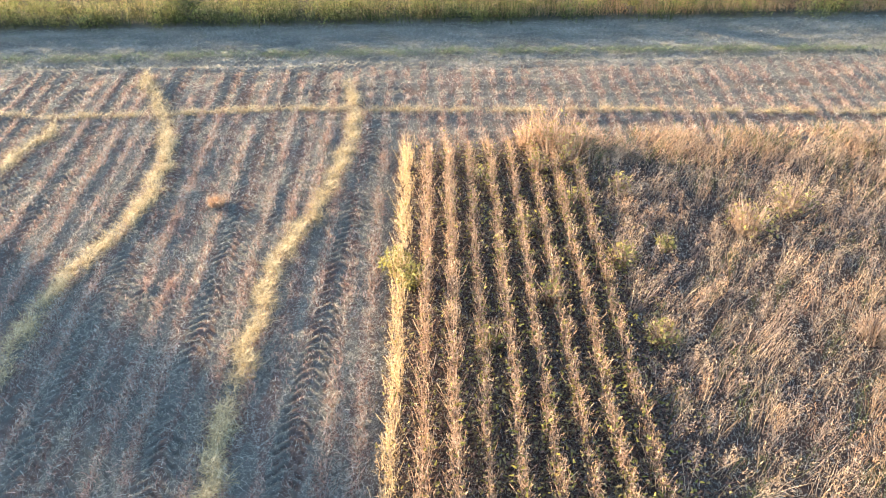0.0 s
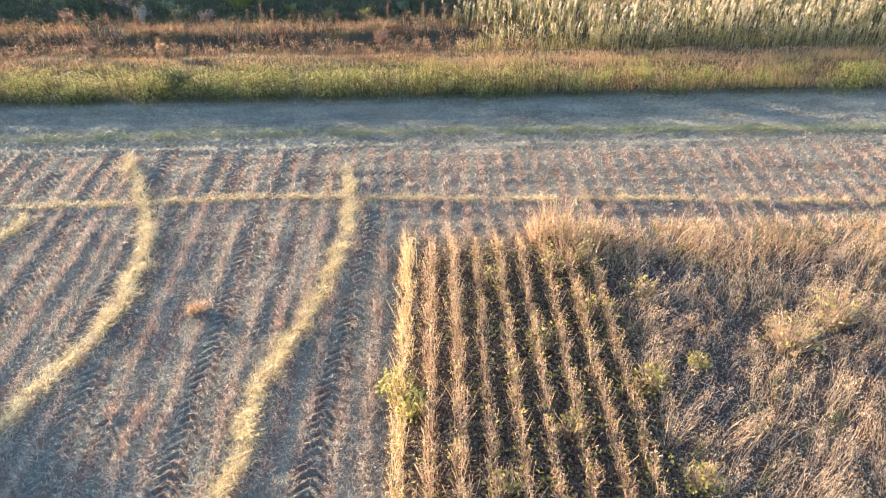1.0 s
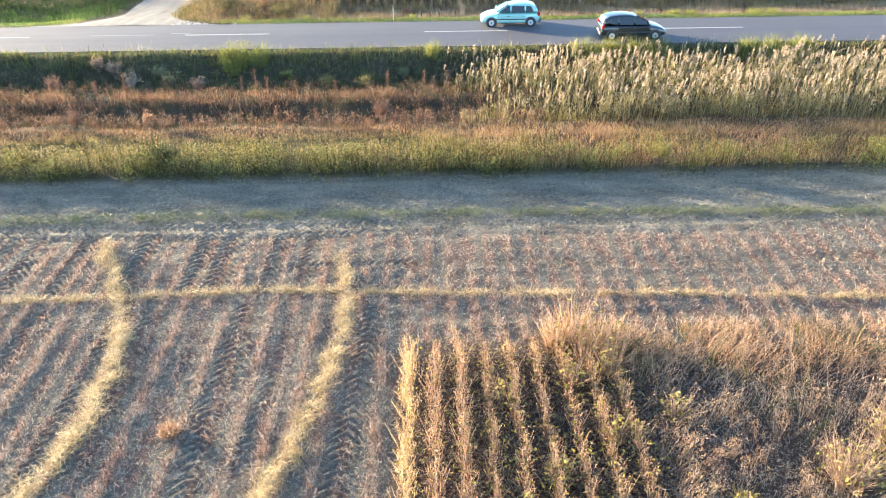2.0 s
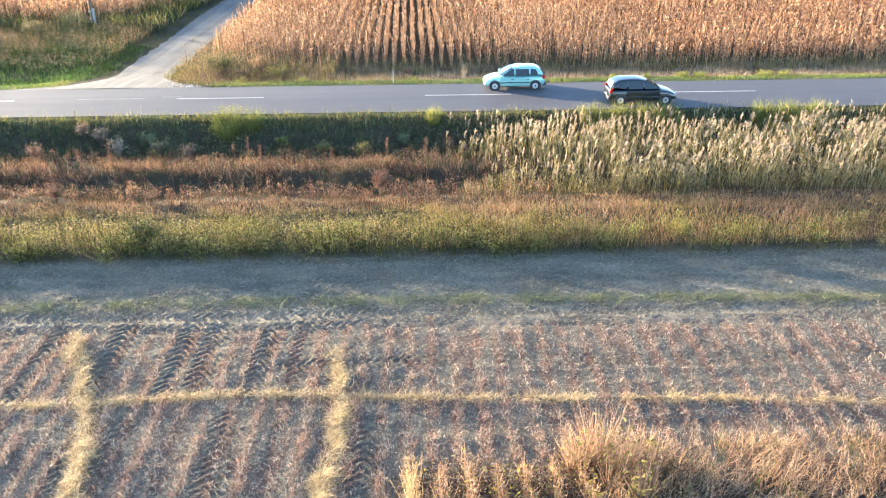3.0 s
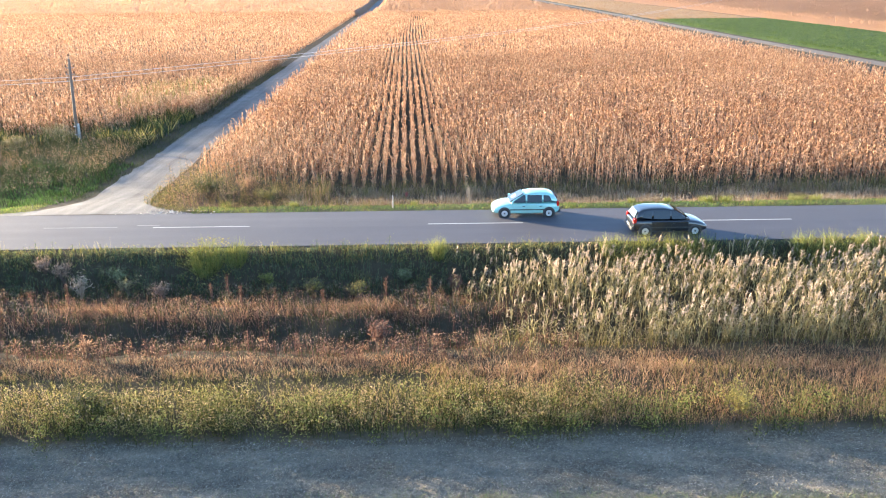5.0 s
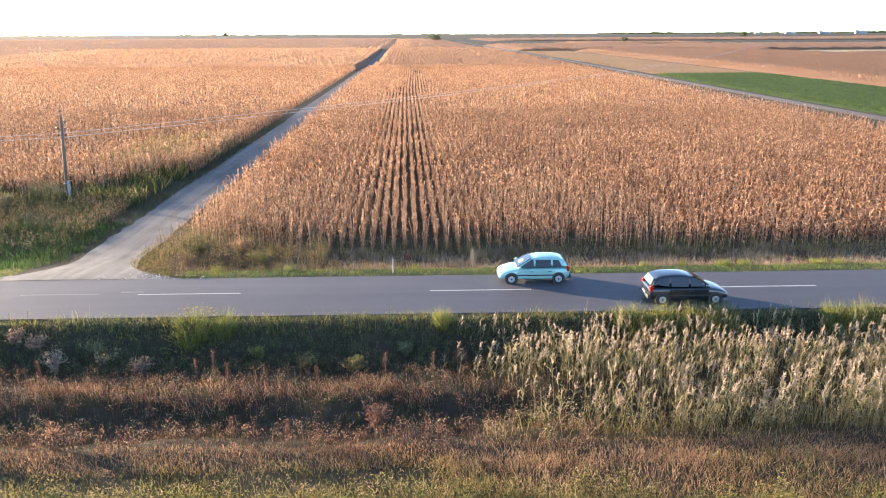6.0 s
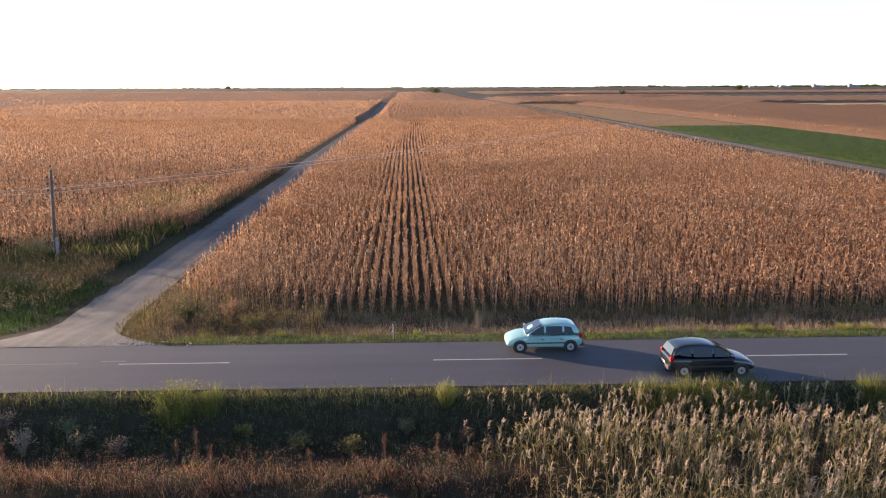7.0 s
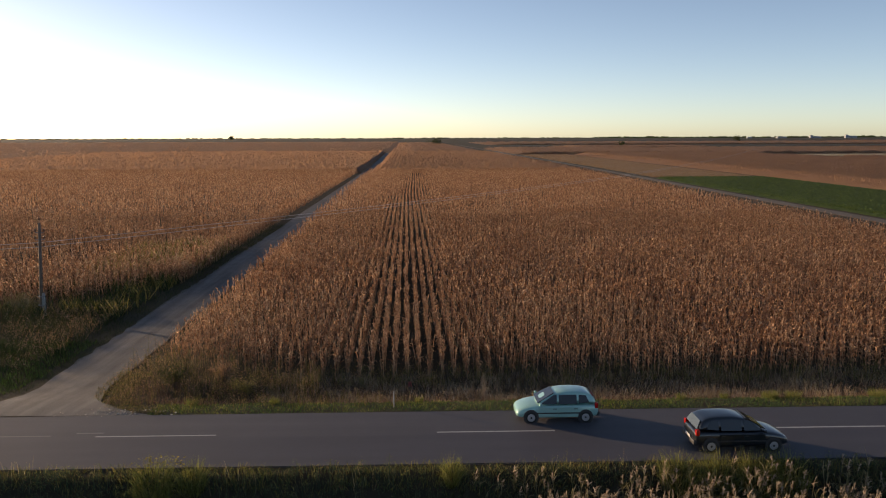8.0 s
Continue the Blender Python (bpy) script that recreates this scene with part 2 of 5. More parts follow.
def ribbons(w, mat, base, az, el, length, width, bend, seg=2, tip=0.12, roll=0.0):
    """Blades: from base they start at elevation el towards az and bend down by bend (radians) along their length."""
    n = len(base)
    if n == 0:
        return
    az, el, length, width, bend, roll = (np.broadcast_to(np.asarray(a, float), n) for a in (az, el, length, width, bend, roll))
    p = np.array(base, float)
    flat = np.stack([-np.sin(az), np.cos(az), np.zeros(n)], 1)
    out = np.empty((n, 2 * (seg + 1), 3))
    for k in range(seg + 1):
        e = el - bend * k / seg
        along = np.stack([np.cos(az) * np.cos(e), np.sin(az) * np.cos(e), np.sin(e)], 1)
        upw = np.cross(along, flat)
        side = flat * np.cos(roll)[:, None] + upw * np.sin(roll)[:, None]
        q = k / seg
        shape = (1 - q) * 0.75 + tip * q + 0.55 * q * (1 - q) * 2
        half = side * (0.5 * width * shape)[:, None]
        out[:, 2 * k], out[:, 2 * k + 1] = p - half, p + half
        p = p + along * (length / seg)[:, None]
    quads = np.array([[2 * k, 2 * k + 1, 2 * k + 3, 2 * k + 2] for k in range(seg)])
    w.add(out, quads, mat)


def prisms(w, mat, a, b, ra, rb, sides=3):
    """Tapered stems from a to b, closed round."""
    n = len(a)
    if n == 0:
        return
    a, b = np.asarray(a, float), np.asarray(b, float)
    d = b - a
    d = d / np.linalg.norm(d, axis=1)[:, None]
    ref = np.where(np.abs(d[:, 2:3]) > 0.8, [[1.0, 0, 0]], [[0, 0, 1.0]])
    u = np.cross(d, ref)
    u /= np.linalg.norm(u, axis=1)[:, None]
    v = np.cross(d, u)
    ra, rb = np.broadcast_to(np.asarray(ra, float), n)[:, None], np.broadcast_to(np.asarray(rb, float), n)[:, None]
    out = np.empty((n, 2 * sides, 3))
    for k in range(sides):
        c, s = math.cos(2 * math.pi * k / sides), math.sin(2 * math.pi * k / sides)
        out[:, k], out[:, sides + k] = a + (u * c + v * s) * ra, b + (u * c + v * s) * rb
    quads = [[k, (k + 1) % sides, sides + (k + 1) % sides, sides + k] for k in range(sides)]
    w.add(out, np.array(quads), mat)


def stuff(name, w, mats, label, category, group="", kind="stuff"):
    ob = new(name, w.mesh(name, mats))
    return tagged(ob, label, category, group, kind)


def part(name, bm, material, parent, label="", smooth=False):
    me = bpy.data.meshes.new(name)
    bm.to_mesh(me)
    bm.free()
    me.materials.append(material)
    if smooth:
        me.polygons.foreach_set("use_smooth", np.ones(len(me.polygons), bool))
    ob = new(name, me)
    ob.parent = parent
    return tagged(ob, label)


def wave(x, y, s, k=0.0):
    """A smooth uneven field from about -1 to 1, with patches about s metres across."""
    return (np.sin(x / s * 2.1 + 1.3 * np.sin(y / s * 1.7 + k) + k) + np.sin(y / s * 2.6 + 1.1 * np.sin(x / s * 1.3 - k) + 2 * k) + 0.8 * np.sin((x + y) / s * 3.7 + k * 3)) / 2.8


PROFILE_Y = [-5000, -19.6, -18.4, -16.0, -14.2, -13.2, -12.2, -10.9, -9.7, -8.6, -7.4, -6.0, -5.2, -3.75, -3.3, 2.9, 3.6, 4.8, 6.2, 7.6, 9.0, 5000]
PROFILE_Z = [0, 0, 0.08, 0.22, 0.22, 0.1, -0.4, -0.45, 0.0, 0.0, -0.42, -0.5, -0.25, 0.9, 0.96, 0.96, 0.93, 0.78, 0.32, 0.1, 0.05, 0.05]


# wheelings in the harvested field: centre at y = -39, drift per metre, from y, to y, half width, depth of the lugs
WHEELINGS = [(-5.15, 0.0, -50, -28.9, 0.42, 0.05), (-2.35, 0.0, -50, -28.6, 0.42, 0.05), (0.88, 0.08, -50, -28.9, 0.42, 0.06), (-0.02, 0.06, -50, -30.0, 0.26, 0.008),
             (-8.75, 0.0, -50, -28.9, 0.36, 0.045), (-7.35, 0.0, -44, -30.5, 0.2, 0.01), (-3.75, 0.02, -38, -28.9, 0.22, 0.012), (-10.6, 0.0, -50, -23.9, 0.36, 0.045), (-12.4, 0.0, -50, -23.9, 0.36, 0.045),
             (-4.55, 0.0, -28.0, -23.9, 0.42, 0.05), (-3.7, 0.0, -28.0, -23.9, 0.42, 0.05), (-6.75, 0.0, -28.0, -23.9, 0.42, 0.05), (-2.0, 0.0, -28.0, -24.0, 0.34, 0.04), (-0.8, 0.0, -28.2, -23.9, 0.34, 0.04),
             (2.35, 0.0, -50, -24.0, 0.17, 0.012), (-6.3, 0.02, -36.5, -29.0, 0.34, 0.035), (-9.9, 0.0, -45, -29.0, 0.3, 0.035), (-11.6, 0.0, -40, -24.0, 0.34, 0.04), (-1.35, 0.05, -36.0, -29.2, 0.26, 0.03), (-13.3, 0.0, -40, -24.0, 0.34, 0.04), (-4.2, 0.0, -48, -38.5, 0.36, 0.035), (-6.2, 0.0, -48, -41.5, 0.36, 0.035), (-8.9, 0.0, -28.0, -23.9, 0.36, 0.045)]
CROSS_WHEELINGS = [(-23.45, -26, 30, 0.34, 0.035), (-24.2, -26, 30, 0.3, 0.02), (-26.4, -1.5, 30, 0.34, 0.04), (-27.2, 3.0, 30, 0.28, 0.025), (-29.5, 2.2, 28, 0.34, 0.03), (-20.6, -26, 30, 0.36, 0.02), (-21.5, -26, 30, 0.36, 0.015)]


def lug_print(u, v, half, deep):
    """Height of a tyre print: u across it, v along it; pressed down, with slanting lugs and a pushed-up rim."""
    a = np.abs(u) / half
    inside = np.clip((1.0 - a) / 0.2, 0, 1)
    rim = np.exp(-((a - 1.25) / 0.2) ** 2)
    saw = np.sin(2 * math.pi * (v / 0.3 + 1.2 * a))
    return inside * (-0.004 + 0.9 * deep * np.clip(2.2 * saw, -1, 1) * np.clip(a / 0.15, 0.3, 1)) + 0.005 * rim


def wheeling_cover(x, y):
    """1 on a wheeling, 0 off it."""
    on = np.zeros(np.shape(x))
    for c, drift, y0, y1, half, deep in WHEELINGS:
        on = np.maximum(on, np.clip(1.5 - np.abs(x - c - drift * (y + 39)) / half, 0, 1) * (y > y0) * (y < y1))
    for c, x0, x1, half, deep in CROSS_WHEELINGS:
        on = np.maximum(on, np.clip(1.5 - np.abs(y - c - 0.1 * np.sin(x * 0.4)) / half, 0, 1) * (x > x0) * (x < x1) * 0.8)
    return on


def field_relief(x, y):
    """Drill rows, tyre prints and clods of the harvested field."""
    x, y = np.asarray(x, float), np.asarray(y, float)
    field = np.clip((-19.4 - y) / 0.6, 0, 1) * np.clip((y + 46.6) / 0.4, 0, 1) * np.clip((27 - np.abs(x)) / 2.0, 0, 1)
    open_part = np.where((x > 2.4) & (y < -30.8), 0.0, 1.0) * field
    row = np.cos(2 * math.pi * (x - 2.65 + 0.03 * wave(x, y, 1.1, 2.0)) / 0.7) * np.clip((-23.6 - y) / 1.0, 0, 1) * np.where(y > -28.6, 0.35, 1.0)
    on = wheeling_cover(x, y)
    patchy = np.clip(0.5 + 0.8 * wave(x, y, 1.9, 3.0), 0.0, 1.0)
    z = 0.008 * row * patchy * (1 - on) + 0.012 * wave(x, y, 0.31, 4.0) + 0.012 * wave(x, y, 0.13, 7.0) + 0.007 * np.sin(37.0 * x + 11.0 * np.sin(23.0 * y)) * np.sin(41.0 * y + 9.0 * np.sin(19.0 * x))
    for c, drift, y0, y1, half, deep in WHEELINGS:
        u = x - c - drift * (y + 39) - 0.03 * np.sin(y * 0.9 + c)
        near = (np.abs(u) < 1.6 * half) & (y > y0) & (y < y1)
        worn = np.clip(0.8 + 0.45 * wave(x, y, 1.3, c), 0.25, 1.0)
        z = z + np.where(near, lug_print(u, y, half, deep * worn), 0.0)
    for c, x0, x1, half, deep in CROSS_WHEELINGS:
        u = y - c - 0.1 * np.sin(x * 0.4)
        near = (np.abs(u) < 1.6 * half) & (x > x0) & (x < x1)
        worn = np.clip(0.65 + 0.6 * wave(x, y, 1.7, c), 0.1, 1.0)
        z = z + np.where(near, lug_print(u, -x, half, deep * worn), 0.0)
    return z * open_part


def ground_z(x, y):
    z = base_z(x, y)
    low = np.asarray(y) < -19.0
    return z + field_relief(x, y) if np.any(low) else z


def base_z(x, y):
    inside = np.clip((np.asarray(y) + 15.6) / 2.0, 0, 1) * np.clip((-5.0 - np.asarray(y)) / 1.2, 0, 1)
    drift = inside * (0.55 * wave(x, x * 0.3, 4.0, 1.0) + 0.25 * wave(x, y, 1.4, 2.0))
    z = np.interp(y + drift, PROFILE_Y, PROFILE_Z) + inside * 0.1 * wave(x, y, 1.6, 3.0)
    # the track's ramp carries the ground up with it
    ramp_z = np.interp(y, [2.9, 3.4, 4.2, 5.6, 7.5, 9.5, 12, 14], [0.95, 0.93, 0.87, 0.74, 0.49, 0.24, 0.06, 0.0])
    beside = np.clip((np.asarray(x) + 23.5) / 2.0, 0, 1) * np.clip((-9.0 - np.asarray(x)) / 3.0, 0, 1) * (np.asarray(y) > 2.9)
    return z + beside * np.maximum(0.0, ramp_z - z)


def lean(y):
    """The maize rows and the paths drift to the left with distance."""
    return np.interp(y, [10.0, 140.0, 320.0, 1500.0], [0.0, -2.3, -3.4, -26.0])


def track_lean(y):
    return np.interp(y, [10.0, 140.0, 320.0, 1500.0], [0.0, -0.3, -1.0, -24.0])


def placed(x, y, dz=0.0):
    x, y = np.asarray(x, float), np.asarray(y, float)
    return np.stack([x, y, ground_z(x, y) + dz], 1)


def scatter(x0, x1, y0, y1, per_m2):
    n = int((x1 - x0) * (y1 - y0) * per_m2)
    return rng.uniform(x0, x1, n), rng.uniform(y0, y1, n)


def any_way(n):
    return rng.uniform(0, 2 * math.pi, n)


# ---- ground: one sheet to the horizon ----
def ground_sheet():
    far = np.array([60, 90, 140, 220, 350, 550, 900, 1500, 2500, 4700.0])
    xs = np.concatenate([-far[::-1], np.arange(-45, -14, 0.5), np.arange(-14, 2.6, 0.055), np.arange(2.6, 24, 0.14), np.arange(24, 45.1, 0.5), far])
    ys = np.concatenate([-far[::-1], np.arange(-52, -46.5, 0.2), np.arange(-46.5, -19.2, 0.06), np.arange(-19.2, 13.1, 0.2), [15, 17, 21, 26, 32, 40, 50], far])
    gx, gy = np.meshgrid(xs, ys)
    gz = ground_z(gx, gy)
    near = (np.abs(gx) < 46) & (gy > -53) & (gy < 12)
    road = ((gy > -3.5) & (gy < 3.2)) | ((gx > -26) & (gx < -9.5) & (gy > 2.5))
    gz = gz + np.where(near & ~road, 0.02 * wave(gx, gy, 0.9, 1.0) + 0.018 * wave(gx, gy, 0.35, 2.0), 0)
    v = np.stack([gx, gy, gz], 2).reshape(-1, 3)
    ny, nx = gx.shape
    i = (np.arange(ny - 1)[:, None] * nx + np.arange(nx - 1)[None]).reshape(-1)
    w = Weave()
    w.v, w.f, w.m, w.n = [v], [np.stack([i, i + 1, i + nx + 1, i + nx], 1)], [np.zeros(len(i), int)], len(v)
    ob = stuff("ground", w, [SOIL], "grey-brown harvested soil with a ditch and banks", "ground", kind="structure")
    ob.data.polygons.foreach_set("use_smooth", np.ones(len(ob.data.polygons), bool))


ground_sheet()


# ---- asphalt road with its markings, gravel track ----
def strip_mesh(name, rows, material, label, kind, category, under=0.3):
    """A ribbon of ground: rows of (left x, left y, right x, right y, z), with sides going down."""
    bm = bmesh.new()
    last = None
    for lx, ly, rx, ry, z in rows:
        now = [bm.verts.new(p) for p in ((lx, ly, z - under), (lx, ly, z), ((lx + rx) / 2, (ly + ry) / 2, z + 0.04), (rx, ry, z), (rx, ry, z - under))]
        if last:
            for k in range(4):
                bm.faces.new((last[k], last[k + 1], now[k + 1], now[k]))
        last = now
    bmesh.ops.recalc_face_normals(bm, faces=bm.faces)
    me = bpy.data.meshes.new(name)
    bm.to_mesh(me)
    bm.free()
    me.materials.append(material)
    return tagged(new(name, me), label, category, kind=kind)


ROAD_Z = 1.03
strip_mesh("road", [(x, -3.12, x, 2.86, ROAD_Z) for x in (-3000, -300, -60, -30, 0, 30, 60, 300, 3000)], ASPHALT, "grey asphalt country road with worn surface", "structure", "road")


def marking(name, x0, x1, y0, y1, label, group):
    bm = bmesh.new()
    n = max(1, int((x1 - x0) / 0.5))
    rag = [0.012 * math.sin(37.7 * k + x0) for k in range(n + 1)]
    crown = lambda y: ROAD_Z + 0.04 * (1 - abs(y + 0.13) / 2.99) + 0.006
    a = [bm.verts.new((x0 + (x1 - x0) * k / n, y0 + rag[k], crown(y0))) for k in range(n + 1)]
    b = [bm.verts.new((x0 + (x1 - x0) * k / n, y1 - rag[k], crown(y1))) for k in range(n + 1)]
    for k in range(n):
        bm.faces.new((a[k], a[k + 1], b[k + 1], b[k]))
    me = bpy.data.meshes.new(name)
    bm.to_mesh(me)
    bm.free()
    me.materials.append(FADED_PAINT if "faded" in name else ROAD_PAINT)
    return tagged(new(name, me), label, "road marking", group, "structure")


for k in range(-8, 9):
    marking("lane_dash", 3.2 + 15 * k, 8.45 + 15 * k, 0.07, 0.185, "worn white dash on the asphalt", "centre line dashes")
marking("lane_dash_faded", -17.8, -13.8, 0.22, 0.34, "faded short white dash on the asphalt", "")
marking("lane_dash_faded", -12.8, -11.6, 0.5, 0.62, "faded short white dash on the asphalt", "")

track = [(-23.5, 2.9, -10.3, 2.9, 1.01), (-22.0, 3.4, -11.2, 3.4, 0.98), (-19.9, 4.2, -12.5, 4.2, 0.93), (-19.0, 5.6, -13.8, 5.6, 0.8), (-18.6, 7.5, -14.4, 7.5, 0.55), (-18.7, 9.5, -14.9, 9.5, 0.3), (-19.1, 12.0, -15.1, 12.0, 0.13)]
for y in [14.5 + 1.3 * k for k in range(45)] + [75, 85, 100, 120, 140, 160, 200, 270, 320, 500, 700, 1100, 1500]:
    jag = 0.16 * math.sin(y * 2.3) + 0.12 * math.sin(y * 5.1 + 1)
    track.append((-19.2 + float(track_lean(y)) + jag, y, -15.1 + float(track_lean(y)) + 0.14 * math.sin(y * 3.1 + 2) + 0.1 * math.sin(y * 6.7), y, 0.08))
strip_mesh("dirt_track", track, GRAVEL, "pale gravel farm track between the maize fields", "structure", "track", 0.8)
strip_mesh("field_path", [(77.8 + float(lean(y)), y, 81.2 + float(lean(y)), y, 0.1) for y in (8.5, 30, 80, 160, 320, 600, 1200)], PATH_EARTH, "narrow earth path beside the maize", "structure", "path")


# ---- maize ----
def maize(w, x, y, fine):
    """Dry maize plants at x, y. fine 3: leaves with droop, ear and tassel; 2: fewer leaves; 1: broad clumps for far away."""
    n = len(x)
    g = placed(x, y)
    h = rng.uniform(1.5, 2.25, n) * np.where(x > -20, np.interp(y, [10.5, 13.0], [0.82, 1.0]), 1.0) * (1 + 0.09 * wave(x, y, 9.0) + 0.08 * wave(x, y, 1.7, 2.0))
    tilt = np.stack([rng.normal(0, 0.07, n), rng.normal(0, 0.07, n), np.ones(n)], 1)
    top = g + tilt * h[:, None]
    if fine >= 2:
        prisms(w, 1, g, top, 0.017, 0.008)
    count, seg, wide = {3: (9, 3, 0.075), 2: (8, 2, 0.11), 1: (4, 1, 0.2)}[fine]
    for k in range(count):
        q = (k + 0.6 + rng.uniform(-0.3, 0.3, n)) / count
        q = 0.1 + 0.88 * q
        base = g + tilt * (h * q)[:, None]
        az = math.pi / 2 + math.pi * k + rng.normal(0, 0.42, n)
        length = rng.uniform(0.32, 0.56, n) * (1.15 - 0.55 * np.abs(q - 0.5))
        ribbons(w, 0, base, az, rng.uniform(0.8, 1.4, n), length, wide * rng.uniform(0.7, 1.2, n), rng.uniform(1.4, 2.9, n) if fine > 1 else rng.uniform(0, 0.6, n), seg, 0.1, rng.normal(0, 0.5, n))
    if fine == 3:
        for k in range(3):
            ribbons(w, 1, top, any_way(n), rng.uniform(0.9, 1.5, n), rng.uniform(0.16, 0.3, n), 0.018, 0.5, 1, 0.3)
        ear = g + tilt * (h * rng.uniform(0.42, 0.55, n))[:, None]
        az = any_way(n)
        drop = np.stack([np.cos(az) * 0.1, np.sin(az) * 0.1, rng.uniform(-0.2, 0.05, n)], 1)
        prisms(w, 0, ear, ear + drop, 0.035, 0.02)


def corner(x, y):
    """Keeps the weedy corner by the track free of maize."""
    return (y > 10.6 + 0.35 * wave(x, y, 2.0) + np.clip((-4.5 - x) * 0.5, 0, 8)) & (y > 10.0)


ROW = 0.7
rows = [-13.0 + ROW * k for k in range(115)]
for x0 in rows:
    w = Weave()
    for ya, yb, step, fine in ((10.0, 24.0, 0.3, 3), (24.0, 60.0, 0.38, 2), (60.0, 100.0, 0.58, 2), (100.0, 260.0, 0.9, 1)):
        y = np.arange(ya, yb, step)
        y = y + rng.uniform(-0.08, 0.08, len(y))
        if x0 > 6 + 0.6 * (yb + 33):
            fine = 1
            y = y[::2]
        elif x0 > 20:
            fine = min(fine, 2)
        x = x0 + lean(y) + rng.normal(0, 0.04, len(y))
        keep = corner(x, y) & (rng.uniform(0, 1, len(y)) > np.interp(y, [10.5, 13.5], [0.4, 0.06]))
        maize(w, x[keep], y[keep], fine)
    stuff("maize_row", w, [CORN_LEAF, CORN_STALK], "row of dry standing maize with drooping leaves", "maize row", "maize rows of the field by the road")

w = Weave()
for k in range(250):
    x0 = -20.5 - ROW * k
    for ya, yb, step, fine in ((27.0, 46.0, 0.34, 3), (46.0, 100.0, 0.7, 2), (100.0, 260.0, 1.05, 1)):
        y = np.arange(ya, yb, step * (0.45 if k < 4 else 1.0))
        if -x0 > 0.6 * (yb + 33) + 2:
            fine = 1
            y = y[::4]
        elif fine == 3 and k > 12:
            fine = 2
        y = y + rng.uniform(-0.1, 0.1, len(y))
        x = x0 + track_lean(y) + rng.normal(0, 0.06, len(y))
        keep = (y > 31.0 + 2.6 * wave(x, y, 5.0) + np.clip((x + 27.0) * 2.0, 0, 11)) & (rng.uniform(0, 1, len(y)) > 0.1)
        maize(w, x[keep], y[keep], fine)
stuff("maize_field", w, [CORN_LEAF, CORN_STALK], "dense dry maize beyond the gravel track", "maize field")


def canopy(name, x0, x1, y0, y1, dx, dy, label, z=1.95, mat=None, slope=True, tufts=0, blade=0.28):
    """Far crop seen as an uneven top of ridges and tufts, with sides down to the ground."""
    xs, ys = np.arange(x0, x1 + dx, dx), np.arange(y0, y1 + dy, dy)
    gx, gy = np.meshgrid(xs, ys)
    gz = 0.05 + z * (0.86 + rng.uniform(-0.16, 0.16, gx.shape))
    gz = gz + np.where(np.arange(len(xs)) % 2 == 0, 1, -1) * (min(dx * 0.3, 0.55) if x0 > -20 else 0.0) * (z / 1.95)
    gz[0], gz[-1], gz[:, 0], gz[:, -1] = 0.0, 0.0, 0.0, 0.0
    gy[0] = gy[1] - 0.25
    for col, low in ((1, 0.3), (2, 0.6), (3, 0.85)):
        gz[1:-1, col] *= low * rng.uniform(0.8, 1.1, len(gz) - 2)
    drift = lean if x0 > -20 else track_lean
    if slope:
        gx = gx + drift(gy)
    v = np.stack([gx, gy, gz], 2).reshape(-1, 3)
    ny, nx = gx.shape
    i = (np.arange(ny - 1)[:, None] * nx + np.arange(nx - 1)[None]).reshape(-1)
    c = Weave()
    c.v, c.f, c.m, c.n = [v], [np.stack([i, i + 1, i + nx + 1, i + nx], 1)], [np.zeros(len(i), int)], len(v)
    n = int(min(2500 if y0 > 300 else 11000, (x1 - x0) * (y1 - y0) * 0.6 / (max(y0, 250) / 250) ** 2))
    n = tufts or n
    x, y = rng.uniform(x0 + 1, x1 - 1, n), y0 + (y1 - y0) * rng.uniform(0, 1, n) ** 1.5
    size = np.clip(np.maximum(y, np.abs(x)) / 300, 0.5, 4)
    up = z
    base = np.stack([x + (drift(y) if slope else 0), y, 0.05 + up * rng.uniform(0.55, 0.85, n)], 1)
    ribbons(c, 0, base, any_way(n), rng.uniform(0.9, 1.57, n), up * rng.uniform(0.25, 0.5, n), blade * size * rng.uniform(0.5, 1.3, n), 0.3, 1, 0.3)
    return stuff(name, c, [mat or CORN_FAR], label, "crop field")


canopy("far_maize", -13.0, 67, 258, 600, 0.9, 4.0, "far dry maize in an even canopy", tufts=16000, blade=0.4)
canopy("far_maize", -13.0, 64, 600, 1500, 6, 12.0, "far dry maize in an even canopy")
canopy("far_maize", -240, -20.3, 258, 600, 1.6, 6.0, "far dry maize in an even canopy", tufts=36000, blade=0.45)
canopy("far_maize", -580, -196, 110, 600, 6.0, 8.0, "far dry maize in an even canopy", tufts=12000, blade=0.6)
canopy("far_maize", -1500, -20.3, 600, 1700, 16.0, 16.0, "far dry maize in an even canopy", tufts=14000, blade=0.8)
canopy("far_maize", 122, 242, 130, 540, 2.4, 4.0, "far dry maize beyond the green crop")
canopy("far_maize", 242, 510, 160, 424, 4.0, 6.0, "far dry maize beyond the green crop")
canopy("far_maize", 242, 960, 540, 800, 8.0, 9.0, "far dry maize behind a pale mown field")
canopy("far_maize", 82, 242, 552, 815, 4.0, 8.0, "far dry maize at the end of the olive field")
canopy("far_maize", 182, 350, 828, 965, 6.0, 10.0, "far dry maize among mown fields")
canopy("far_maize", 124, 860, 1145, 1600, 12.0, 16.0, "far dry maize among mown fields")
canopy("far_maize", 510, 1600, 130, 510, 12.0, 12.0, "far dry maize beyond the green crop")
canopy("far_maize", 960, 2300, 560, 1800, 18.0, 18.0, "far dry maize among mown fields")
